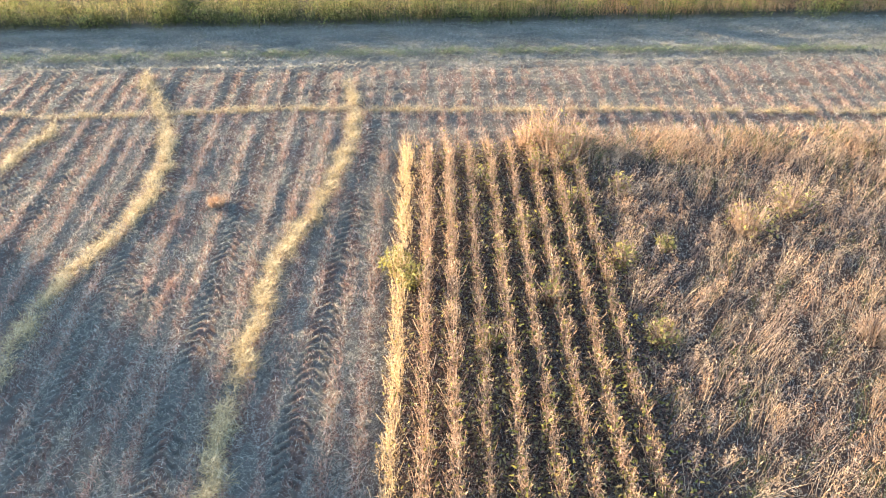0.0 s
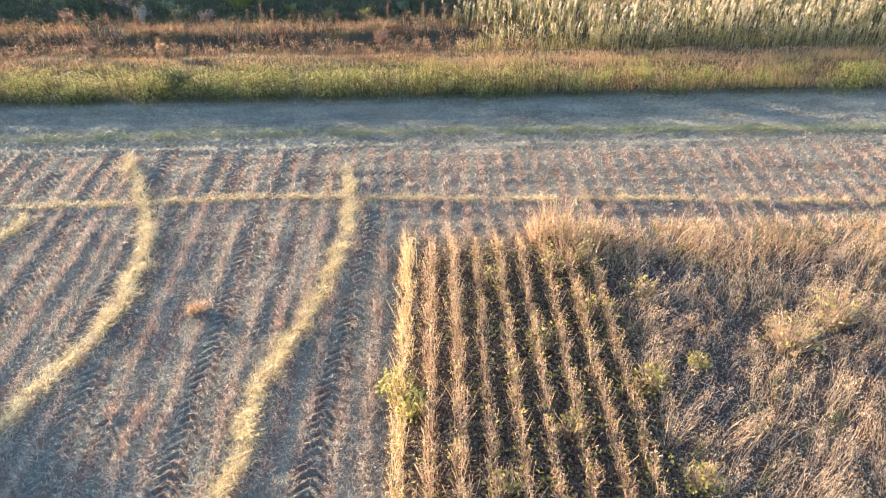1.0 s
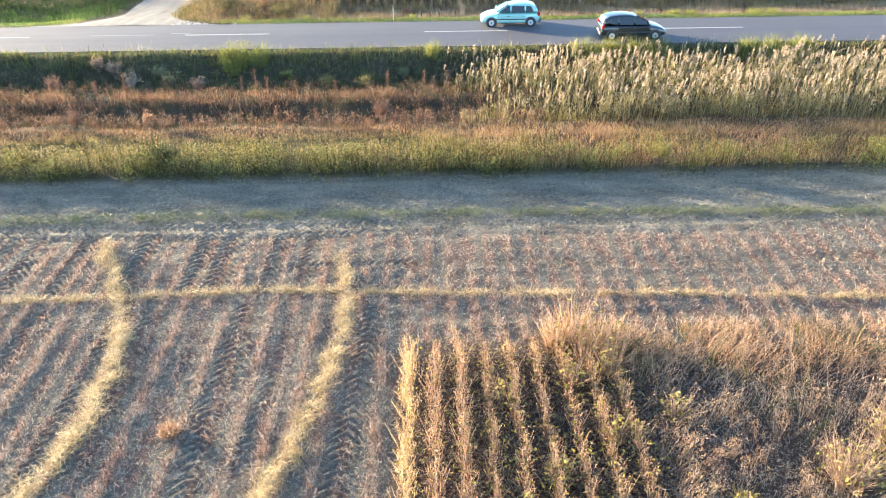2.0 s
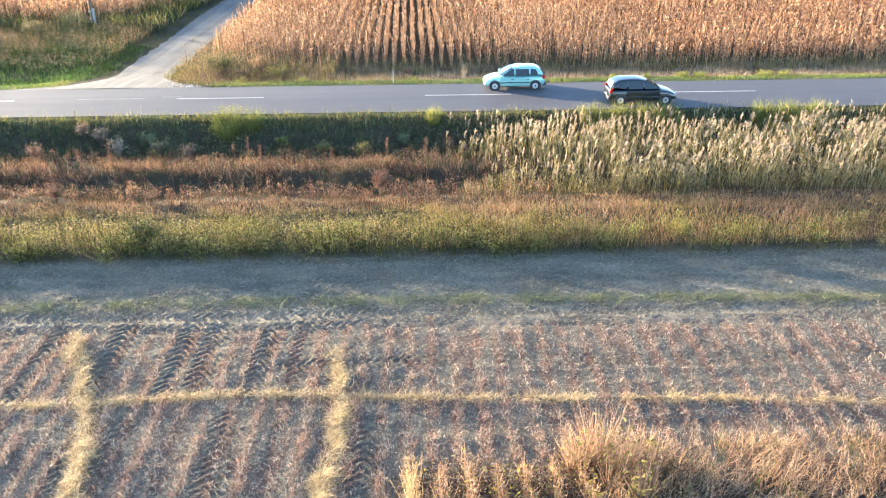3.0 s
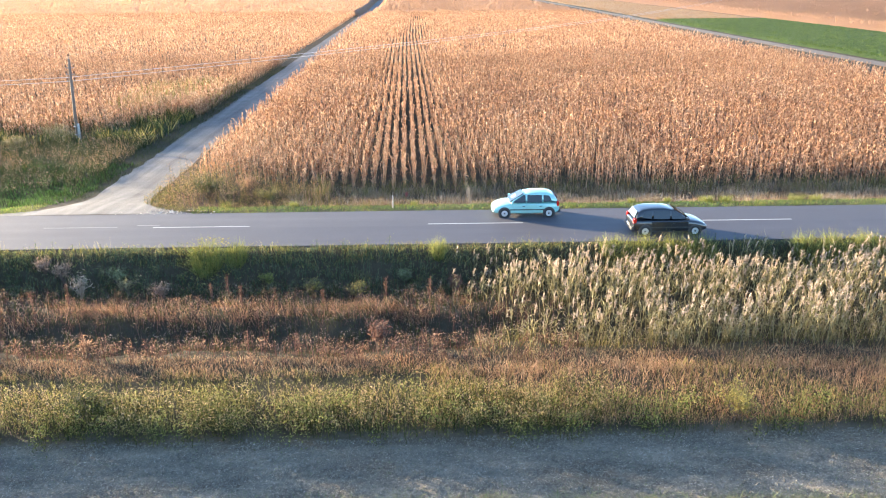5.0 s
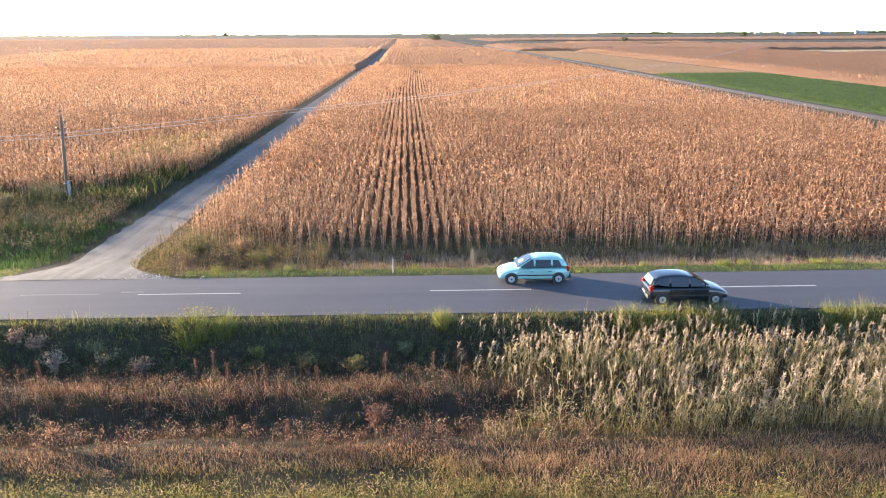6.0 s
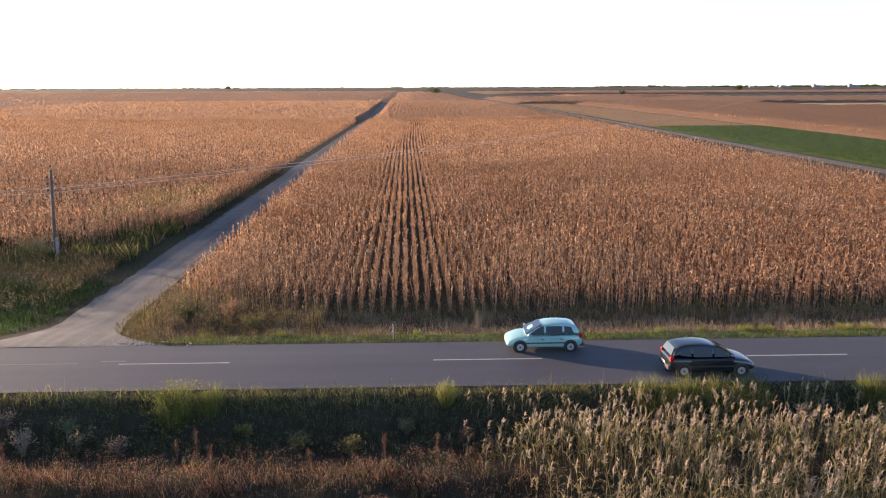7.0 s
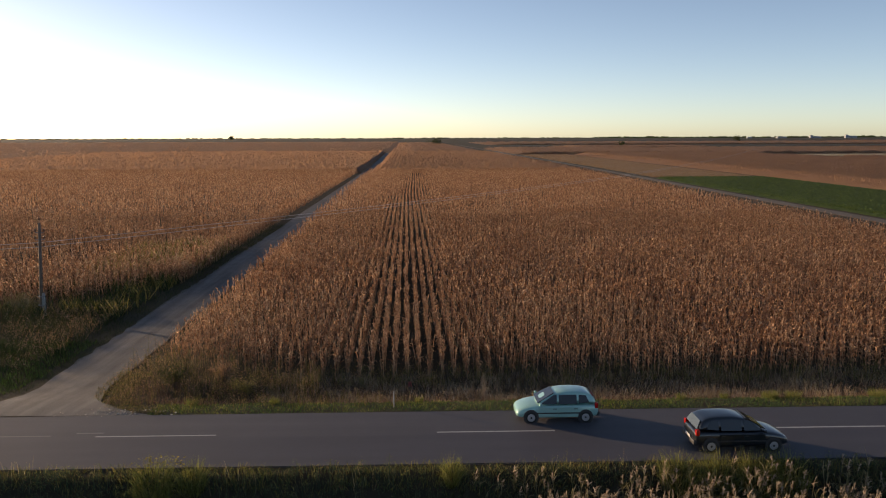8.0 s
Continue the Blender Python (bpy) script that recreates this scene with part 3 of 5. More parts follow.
canopy("green_field", 82.5, 120, 86, 222, 1.0, 1.4, "low green crop in a strip beside the path", 0.6, CROP_GREEN, tufts=26000, blade=0.3)
canopy("olive_field", 82.5, 120, 223, 546, 2.0, 4.0, "mown olive-brown field beside the path", 0.3, OLIVE, tufts=12000, blade=0.5)
canopy("mown_field", 243, 960, 427, 537, 9.0, 6.0, "pale mown stubble field between the maize", 0.25, STRAW)


# ---- harvested field: stubble, windrows, tread marks ----
def in_field(x, y, top):
    """Thick near the plot, thin far to the sides."""
    return np.where(np.abs(x - 3.7) < 11.5 + (np.clip(y, -47, top) + 45) * 0.45, 1.0, 0.12)


w = Weave()
x, y = scatter(-20, 27, -47, -23.4, 1900)
line = np.abs(((x + 0.06 * wave(x, y, 1.1, 6.0) + 0.07 * wave(x, y, 0.37, 3.0) - 2.65) / 0.7 + 0.5) % 1 - 0.5)
pressed = 1 - 0.82 * wheeling_cover(x, y)
dens = (0.07 + 0.93 * np.exp(-(line / 0.19) ** 2)) * np.where(y > -28.3, 0.5 + 0.25 * wave(x, y, 0.6, 3.0), 1.0) * pressed * np.clip(0.6 + 0.6 * wave(x, y, 1.6, 0.7), 0.1, 1) * np.clip((-23.8 - y) / 1.6, 0.03, 1) * in_field(x, y, -23) * np.where((x > 2.9) & (y < -30.9), 0.1, 1.0)
keep = rng.uniform(0, 1, len(x)) < dens
x, y = x[keep], y[keep]
n = len(x)
red = rng.uniform(0, 1, n) < 0.62 + 0.25 * wave(x, y, 1.4, 2.0)
for mat, s in ((0, red), (1, ~red)):
    m = int(s.sum())
    ribbons(w, mat, placed(x[s], y[s], 0.01), any_way(m), rng.uniform(0.1, 1.35, m), rng.uniform(0.06, 0.19, m), rng.uniform(0.008, 0.018, m), rng.uniform(0, 0.7, m), 1, 0.5, rng.normal(0, 0.7, m))
stuff("stubble", w, [RED_STUBBLE, GREY_STRAW], "red-brown cut stubble and residue on the soil", "stubble")
w = Weave()
x, y = scatter(-22, 28, -47, -19.3, 330)
keep = rng.uniform(0, 1, len(x)) < in_field(x, y, -19) * np.where(y > -23.5, 1.0, 1 - 0.4 * wheeling_cover(x, y))
x, y = x[keep], y[keep]
n = len(x)
ribbons(w, 0, placed(x, y, 0.015), any_way(n), rng.uniform(-0.05, 0.5, n), rng.uniform(0.04, 0.15, n) * np.where(y > -23.5, 0.7, 1), rng.uniform(0.005, 0.011, n), rng.uniform(0, 0.5, n), 1, 0.5, rng.normal(0, 0.7, n))
x, y = scatter(-12, 2.6, -46, -28.5, 620)
keep = rng.uniform(0, 1, len(x)) < (0.55 + 0.45 * wave(x, y, 0.8, 2.0)) * (1 - 0.5 * wheeling_cover(x, y)) * np.where(x > -11 - (y + 30) * 0.4, 1.0, 0.2)
x, y = x[keep], y[keep]
n = len(x)
ribbons(w, 0, placed(x, y, 0.012), any_way(n), rng.uniform(-0.05, 0.7, n), rng.uniform(0.06, 0.19, n), rng.uniform(0.005, 0.01, n), rng.uniform(0, 0.6, n), 1, 0.5, rng.normal(0, 0.7, n))
stuff("chaff", w, [GREY_STRAW], "grey straw litter lying on the bare soil", "straw litter")


w = Weave()
x, y = scatter(-18, 26, -24.4, -19.2, 150)
s = 0.5 + 0.7 * wave(x * 0.35, y, 0.5, 2.0)
keep = rng.uniform(0, 1, len(x)) < np.clip(s, 0.12, 1)
x, y = x[keep], y[keep]
n = len(x)
a, r = any_way(n), rng.uniform(0.012, 0.034, n)
prisms(w, 0, placed(x, y, -0.01), placed(x, y, r * rng.uniform(0.8, 1.5, n)) + np.stack([np.cos(a) * r, np.sin(a) * r, 0 * r], 1), r * 1.3, r * 0.5, 4)
stuff("clods", w, [CLOD], "grey crumbled soil clods along the shaded field end", "soil clods")
w = Weave()
x, y = scatter(-26, 30, -24.0, -19.2, 60)
keep = rng.uniform(0, 1, len(x)) < np.clip(0.35 + 0.6 * wave(x * 0.4, y, 0.9, 5.0), 0.03, 1)
x, y = x[keep], y[keep]
n = len(x)
ribbons(w, 0, placed(x, y), any_way(n), rng.uniform(0.2, 1.3, n), rng.uniform(0.05, 0.14, n), rng.uniform(0.008, 0.02, n), rng.uniform(0.2, 1.0, n), 1, 0.3, rng.uniform(0, 3, n))
stuff("thin_grass", w, [PALE_GRASS], "thin pale green regrowth on the shaded field end", "grass")


def windrow(points, half, height, dens, mat, label):
    """Loose straw heaped along a line."""
    pts = np.array(points, float)
    seg = np.hypot(*np.diff(pts, axis=0).T)
    at = np.concatenate([[0], np.cumsum(seg)])
    n = int(at[-1] * dens)
    s = rng.uniform(0, at[-1], n)
    off = rng.normal(0, 0.55, n).clip(-1.7, 1.7)
    px, py = np.interp(s, at, pts[:, 0]), np.interp(s, at, pts[:, 1])
    tx = np.interp(s + 0.05, at, pts[:, 0]) - np.interp(s - 0.05, at, pts[:, 0])
    ty = np.interp(s + 0.05, at, pts[:, 1]) - np.interp(s - 0.05, at, pts[:, 1])
    ln = np.hypot(tx, ty) + 1e-6
    wide = half * (1 + 0.4 * wave(px, py, 0.8, 2.0) + 0.3 * wave(px, py, 0.3, 1.0))
    x, y = px - ty / ln * off * wide + 0.16 * wave(px, py, 0.7), py + tx / ln * off * wide
    gap = rng.uniform(0, 1, n) < np.clip(0.8 + 0.9 * wave(px * 1.1, py, 0.9, 3.0), 0.12, 1)
    lift = height * np.exp(-(off * 1.25) ** 2) * rng.uniform(0.1, 1.0, n) * np.clip(1.0 + 0.9 * wave(px, py, 0.45, 4.0), 0.2, 2.0) * (0.25 + 1.0 * np.abs(np.sin(s * 4.6 + 2.5 * wave(px, py, 0.9, 1.0) + off)))
    x, y, lift = x[gap], y[gap], lift[gap]
    n = len(x)
    w = Weave()
    ribbons(w, 0, placed(x, y, lift + 0.02), any_way(n), rng.uniform(-0.3, 0.9, n), rng.uniform(0.12, 0.36, n), rng.uniform(0.007, 0.017, n), rng.uniform(0, 0.9, n), 2, 0.4)
    return stuff("straw_windrow", w, [mat], label, "windrow", "straw windrows")


windrow([(-8.3, -24.8), (-7.3, -26.6), (-6.2, -29), (-5.6, -31.5), (-5.5, -34.2), (-5.9, -36), (-6.7, -38.2), (-6.95, -40.5), (-6.95, -43), (-7.2, -49)], 0.27, 0.26, 640, STRAW, "curved windrow of pale golden straw on the field")
windrow([(0.3, -25.8), (0.7, -28.4), (0.7, -30.5), (0.35, -32.8), (0.1, -34.5), (-0.45, -36.2), (-0.9, -37.9), (-0.95, -39.8), (-1.15, -42.5), (-1.15, -45), (-1.2, -49)], 0.24, 0.26, 640, STRAW, "winding windrow of golden straw across the stubble")
windrow([(-10.1, -29.2), (-10.5, -29.7), (-10.85, -30.8), (-11.0, -32.5), (-11.3, -36)], 0.3, 0.17, 560, STRAW, "short windrow of golden straw")
windrow([(-24, -27.6), (-12.8, -27.95), (-10.5, -28.3), (-6.3, -28.15), (-2.1, -27.85), (1.5, -28.1)], 0.14, 0.12, 250, STRAW, "thin straight windrow across the field end")
windrow([(1.5, -28.1), (4.4, -28.3), (10.8, -28.5), (19.1, -29.0), (28, -29.4)], 0.13, 0.12, 250, STRAW, "thin straight windrow across the field end")
windrow([(-24, -22.3), (-12.4, -22.75), (-4.7, -22.55), (4.3, -22.65), (13.3, -22.85), (20, -23.1), (30, -23.2)], 0.38, 0.06, 260, PALE_GRASS, "thin green strip of grass along the field end")


# ---- standing beans and the weedy patch ----
def bean_row(x0, half, tall, leafy, stem, label):
    """One drilled row: many thin stems with pods, leaves yellowing low between them."""
    w = Weave()
    y = np.arange(-52, -31.1 - 0.3 * abs(math.sin(x0 * 3)), 0.018)
    y = y[rng.uniform(0, 1, len(y)) < np.clip(0.85 + 0.5 * wave(np.full(len(y), x0 * 5), y, 0.9, x0), 0.3, 1)]
    n = len(y)
    x = x0 + 0.012 * (y + 38) + 0.05 * wave(y, y * 0.3, 0.8, x0) + rng.normal(0, half, n)
    g = placed(x, y)
    h = tall * rng.uniform(0.6, 1.1, n) * (1 + 0.2 * wave(x, y, 0.8, x0))
    az = any_way(n)
    ribbons(w, 0, g, az, rng.uniform(1.1, 1.57, n), h, 0.016, rng.uniform(0, 0.5, n), 1, 0.6, rng.uniform(0, 3, n))
    for k in range(5):
        q = rng.uniform(0.25, 1.05, n)
        base = g + np.stack([np.cos(az) * 0.08 * q + rng.normal(0, 0.03, n), np.sin(az) * 0.08 * q + rng.normal(0, 0.05, n), h * q * 0.95], 1)
        ribbons(w, 0, base, any_way(n), rng.uniform(-0.9, 1.3, n), rng.uniform(0.05, 0.13, n), rng.uniform(0.012, 0.026, n), 0.4, 1, 0.4, rng.uniform(0, 3, n))
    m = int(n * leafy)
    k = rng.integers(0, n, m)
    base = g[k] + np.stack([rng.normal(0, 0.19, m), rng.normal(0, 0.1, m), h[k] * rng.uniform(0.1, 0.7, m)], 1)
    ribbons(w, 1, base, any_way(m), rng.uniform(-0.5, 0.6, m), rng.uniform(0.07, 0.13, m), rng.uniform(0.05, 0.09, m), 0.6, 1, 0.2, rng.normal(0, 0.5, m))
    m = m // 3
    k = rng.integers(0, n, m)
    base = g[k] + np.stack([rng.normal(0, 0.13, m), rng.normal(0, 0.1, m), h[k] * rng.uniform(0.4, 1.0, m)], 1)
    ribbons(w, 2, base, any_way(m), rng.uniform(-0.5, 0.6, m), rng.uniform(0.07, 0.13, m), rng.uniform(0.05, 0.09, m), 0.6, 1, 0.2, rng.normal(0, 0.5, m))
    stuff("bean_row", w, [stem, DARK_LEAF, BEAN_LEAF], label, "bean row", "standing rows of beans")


for k in range(9):
    bean_row(2.72 + 0.7 * k, (0.1, 0.08, 0.075, 0.05, 0.045, 0.045, 0.05, 0.05, 0.06)[k], 0.8 if k < 3 else 0.68, (0.3, 0.45, 0.7, 1.3, 1.4, 1.4, 1.5, 1.5, 1.5)[k], GOLD_STEM if k == 0 else BEAN_STEM,
             "ripe golden bean row at the edge of the plot" if k == 0 else "ripe bean row with pods and yellowing leaves")

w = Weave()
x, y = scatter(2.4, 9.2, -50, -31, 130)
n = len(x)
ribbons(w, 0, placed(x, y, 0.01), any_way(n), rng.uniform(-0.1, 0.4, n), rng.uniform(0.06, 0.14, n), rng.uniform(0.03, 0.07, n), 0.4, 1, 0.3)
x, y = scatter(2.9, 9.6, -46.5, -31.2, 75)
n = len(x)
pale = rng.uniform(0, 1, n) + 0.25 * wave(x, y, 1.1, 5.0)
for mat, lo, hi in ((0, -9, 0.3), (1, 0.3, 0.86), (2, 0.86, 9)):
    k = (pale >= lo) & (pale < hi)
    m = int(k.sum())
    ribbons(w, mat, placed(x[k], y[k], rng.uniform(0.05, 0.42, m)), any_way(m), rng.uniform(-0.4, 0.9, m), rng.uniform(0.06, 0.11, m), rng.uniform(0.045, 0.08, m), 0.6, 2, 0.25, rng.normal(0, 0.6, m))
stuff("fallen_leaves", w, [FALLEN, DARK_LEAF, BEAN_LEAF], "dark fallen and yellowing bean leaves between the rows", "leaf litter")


def tussock(name, x, y, r, h, blades, mat, label, category, group="", droop=1.0, leaf=0.0, leafmat=None):
    """A clump of blades that fans out from its foot."""
    w = Weave()
    n = blades * 2
    a, d = any_way(n), r * 0.45 * np.sqrt(rng.uniform(0, 1, n))
    bx, by = x + d * np.cos(a), y + d * np.sin(a)
    ribbons(w, 0, placed(bx, by), a + rng.normal(0, 0.6, n), 1.55 - rng.uniform(0.0, 0.75, n) ** 1.4, h * rng.uniform(0.35, 1.1, n), 0.01 + 0.012 * rng.uniform(0, 1, n), droop * rng.uniform(0.2, 1.3, n), 2, 0.15, rng.uniform(0, 3, n))
    mats = [mat]
    if leaf:
        m = int(n * leaf * 0.6)
        mats.append(leafmat or mat)
        a, d = any_way(m), r * np.sqrt(rng.uniform(0, 1, m))
        zz = h * (0.95 - 0.5 * (d / r) ** 2) * rng.uniform(0.35, 1.0, m)
        base = placed(x + d * np.cos(a), y + d * np.sin(a), zz)
        ribbons(w, 1, base, any_way(m), rng.uniform(-0.6, 0.7, m), rng.uniform(0.07, 0.15, m), rng.uniform(0.05, 0.09, m), 0.6, 2, 0.2, rng.normal(0, 0.6, m))
    return stuff(name, w, mats, label, category, group, "thing")


w = Weave()
x, y = scatter(8.6, 24, -47, -31.2, 9.5)
drilled = 2.72 + 0.7 * np.round((x - 2.72) / 0.7)
x = np.where(rng.uniform(0, 1, len(x)) < 0.6, drilled + rng.normal(0, 0.13, len(x)), x)
low = np.clip(1.2 - np.hypot((x - 11.2) / 1.6, (y + 36.4) / 1.9), 0, 1)
side = np.where(x < 15.0 + (y + 45) * 0.45, 1.0, 0.25)
keep = (x > 8.4 + 0.5 * wave(x, y, 2.0)) & (rng.uniform(0, 1, len(x)) < (0.8 + 0.4 * wave(x, y, 1.2)) * side)
x, y, low = x[keep], y[keep], low[keep]
c = len(x)
kind = rng.uniform(0, 1, c) + 0.22 * wave(x, y, 1.7, 3.0)
toward = 0.75 + 0.5 * wave(x, y, 2.0, 7.0) + rng.normal(0, 0.35, c)
tall = rng.uniform(0.5, 1.1, c) * (1 - 0.5 * low)
for mat, lo, hi in ((0, -9, 0.5), (1, 0.5, 0.78), (2, 0.78, 0.9), (3, 0.9, 9)):
    s = np.repeat(np.nonzero((kind >= lo) & (kind < hi))[0], 6)
    m = len(s)
    bx, by = x[s] + rng.normal(0, 0.07, m), y[s] + rng.normal(0, 0.07, m)
    ribbons(w, mat, placed(bx, by), toward[s] + rng.normal(0, 0.35, m), rng.uniform(0.7, 1.25, m), tall[s] * rng.uniform(0.5, 0.95, m), rng.uniform(0.008, 0.014, m), rng.uniform(0.1, 0.7, m), 2, 0.3, rng.normal(0, 0.8, m))
    s = np.repeat(np.nonzero((kind >= lo) & (kind < hi))[0], 44)
    m = len(s)
    q = rng.uniform(0.3, 1.0, m) ** 0.7
    reach = tall[s] * 0.55 * q
    base = placed(x[s] + np.cos(toward[s]) * reach + rng.normal(0, 0.075, m), y[s] + np.sin(toward[s]) * reach + rng.normal(0, 0.075, m), tall[s] * q * 0.82)
    ribbons(w, mat, base, toward[s] + rng.normal(0, 0.8, m), rng.uniform(-0.5, 1.2, m), rng.uniform(0.04, 0.1, m), rng.uniform(0.01, 0.022, m), 0.5, 1, 0.3, rng.normal(0, 0.8, m))
stuff("weed_patch", w, [LODGED, WEED_DRY, WEED_GREEN, ORANGE_GRASS], "tangled dry weeds leaning over the unharvested plot", "weeds")
w = Weave()
x, y = scatter(8.2, 24, -33.2, -30.4, 260)
keep = rng.uniform(0, 1, len(x)) < np.clip(0.55 + 0.8 * wave(x, y, 1.0, 2.0), 0, 1) * np.clip((y + 33) / 1.2, 0.2, 1)
x, y = x[keep], y[keep]
n = len(x)
green = rng.uniform(0, 1, n) + 0.3 * wave(x, y, 1.5, 5.0) > 0.8
m = int(green.sum())
ribbons(w, 1, placed(x[green], y[green]), any_way(m), rng.uniform(0.7, 1.5, m), rng.uniform(0.3, 0.8, m), rng.uniform(0.015, 0.03, m), rng.uniform(0.2, 1.0, m), 2, 0.2, rng.uniform(0, 3, m))
x, y = x[~green], y[~green]
n = len(x)
ribbons(w, 0, placed(x, y), rng.normal(0.6, 0.9, n), rng.uniform(0.45, 1.25, n), rng.uniform(0.3, 0.75, n), rng.uniform(0.01, 0.022, n), rng.uniform(0.2, 1.2, n), 2, 0.2, rng.uniform(0, 3, n))
stuff("dry_grass_edge", w, [BEAN_STEM, WEED_GREEN], "sunlit orange grass at the edge of the plot", "grass")

for dx, dy, hh in ((0, 0, 1.75), (0.6, -0.3, 1.5), (-0.5, -0.2, 1.3), (1.15, -0.5, 1.2), (0.2, -0.9, 1.2), (0.9, -1.2, 1.1)):
    tussock("tall_weed_clump", 7.5 + dx, -30.9 + dy, 0.6, hh, 75, BEAN_STEM, "tall golden weed clump at the plot corner", "weed clump", "weed clumps at the corner", 0.15, 0.5, YELLOW_HERB)
tussock("tall_weed_clump", 6.9, -31.2, 0.6, 1.1, 70, WEED_DRY, "tall golden weed clump at the plot corner", "weed clump", "", 0.5)
tussock("grass_clump", 8.9, -37.9, 0.5, 0.9, 140, WEED_DRY, "yellow-green grass clump in the weeds", "grass clump", "clumps in the weeds", 0.6, 1.0, YELLOW_HERB)
tussock("grass_clump", 13.0, -36.4, 0.8, 1.15, 200, WEED_DRY, "tall pale grass clump in the weeds", "grass clump", "clumps in the weeds", 0.3, 0.6, YELLOW_HERB)
tussock("grass_clump", 14.6, -35.4, 0.9, 1.1, 170, WEED_DRY, "yellow-green grass clump in the weeds", "grass clump", "clumps in the weeds", 0.5, 0.6, YELLOW_HERB)
tussock("grass_clump", 9.3, -41.0, 0.45, 0.8, 120, WEED_DRY, "yellow-green grass clump in the weeds", "grass clump", "clumps in the weeds", 0.6, 1.0, YELLOW_HERB)
tussock("grass_clump", 14.6, -41.0, 0.8, 0.8, 220, WEED_DRY, "pinkish dry grass clump in the weeds", "grass clump", "clumps in the weeds", 0.9)
tussock("leafy_weed", 2.6, -37.8, 0.5, 0.7, 60, YELLOW_HERB, "yellow leafy weed leaning out of the bean row", "weed", "leafy weeds", 0.8, 2.5)
tussock("leafy_weed", 3.0, -38.6, 0.4, 0.85, 50, YELLOW_HERB, "yellow leafy weed leaning out of the bean row", "weed", "leafy weeds", 0.8, 2.5)
for x, y, h in ((5.3, -33.6, 0.95), (6.3, -36.2, 0.9), (7.1, -33.0, 1.1), (7.9, -35.0, 1.0), (6.7, -39.4, 0.85), (8.2, -32.6, 1.15), (9.6, -34.2, 0.9), (5.0, -41.0, 0.8)):
    tussock("leafy_weed", x, y, 0.4, h, 60, WEED_DRY, "half-dry leafy weed between the bean rows", "weed", "leafy weeds in the plot", 0.5, 0.9, YELLOW_HERB)
tussock("leafy_weed", 10.3, -37.2, 0.3, 0.7, 30, YELLOW_HERB, "small bright yellow weed", "weed", "leafy weeds", 0.8, 2)
tussock("stubble_heap", -3.2, -34.4, 0.45, 0.36, 220, BEAN_STEM, "red-brown heap of residue beside a bare spot", "residue heap", "", 2.0)


# ---- bank, ditch and embankment ----
def meadow(name, mats, x0, x1, y0, y1, per_m2, h0, h1, label, category, wide=(0.008, 0.018), upright=(0.9, 1.5), bend=(0.1, 0.9), pick=None, seg=2, patchy=0.35, size=2.0, rough=0.25):
    w = Weave()
    x, y = scatter(x0, x1, y0, y1, 1.35 * per_m2)
    y = y + rough * wave(x, y, 2.5, 5.0)
    keep = rng.uniform(0, 1, len(x)) < 1 - patchy + patchy * wave(x, y, size, 1.0)
    x, y = x[keep], y[keep]
    n = len(x)
    kind = np.clip(rng.uniform(0, 1, n) * 0.7 + 0.15 + 0.3 * wave(x, y, 3.5, 2.0), 0, 0.999) * len(mats)
    tall = 1 + 0.25 * wave(x, y, 1.4, 3.0)
    for k in range(len(mats)):
        s = (kind >= k) & (kind < k + 1)
        m = int(s.sum())
        ribbons(w, k, placed(x[s], y[s], -0.02), any_way(m), rng.uniform(*upright, m), rng.uniform(h0, h1, m) * tall[s], rng.uniform(*wide, m), rng.uniform(*bend, m), seg, 0.2, rng.uniform(0, 3, m))
    return stuff(name, w, mats, label, category)


def herbs(name, mats, x0, x1, y0, y1, per_m2, h0, h1, label, category, leaves=12, leaf=(0.08, 0.16), broad=(0.03, 0.06), group="", crown=0.35, gate=None, fan=0.13):
    """Upright herbs: a stem, with small leaves up it and denser heads."""
    w = Weave()
    x, y = scatter(x0, x1, y0, y1, per_m2)
    keep = rng.uniform(0, 1, len(x)) < (gate(x, y) if gate else 0.75 + 0.35 * wave(x, y, 1.8, 4.0))
    x, y = x[keep], y[keep]
    n = len(x)
    g = placed(x, y, -0.02)
    h = rng.uniform(h0, h1, n) * (1 + 0.16 * wave(x, y, 2.0, 6.0) + 0.2 * wave(x, y, 0.7, 1.0))
    tip = g + np.stack([rng.normal(0, 0.1, n), rng.normal(0, 0.1, n), np.ones(n)], 1) * h[:, None]
    prisms(w, 0, g, tip, 0.012, 0.006)
    leaf, broad = (0.62 * leaf[0], 0.62 * leaf[1]), (0.55 * broad[0], 0.55 * broad[1])
    for k in range(int(2.3 * leaves)):
        q = rng.uniform(crown, 1.02, n)
        base = g + (tip - g) * q[:, None] + rng.normal(0, 1, (n, 3)) * [fan, fan, 0.04] * (1.1 - 0.5 * q)[:, None]
        mat = np.minimum((rng.uniform(0, 1, n) * 0.45 + 0.55 * q) * len(mats), len(mats) - 0.01).astype(int)
        for j in range(len(mats)):
            s = mat == j
            m = int(s.sum())
            ribbons(w, j, base[s], any_way(m), rng.uniform(-0.7, 0.9, m), rng.uniform(*leaf, m), rng.uniform(*broad, m), 0.6, 1, 0.25, rng.normal(0, 0.8, m))
    return stuff(name, w, mats, label, category, group)


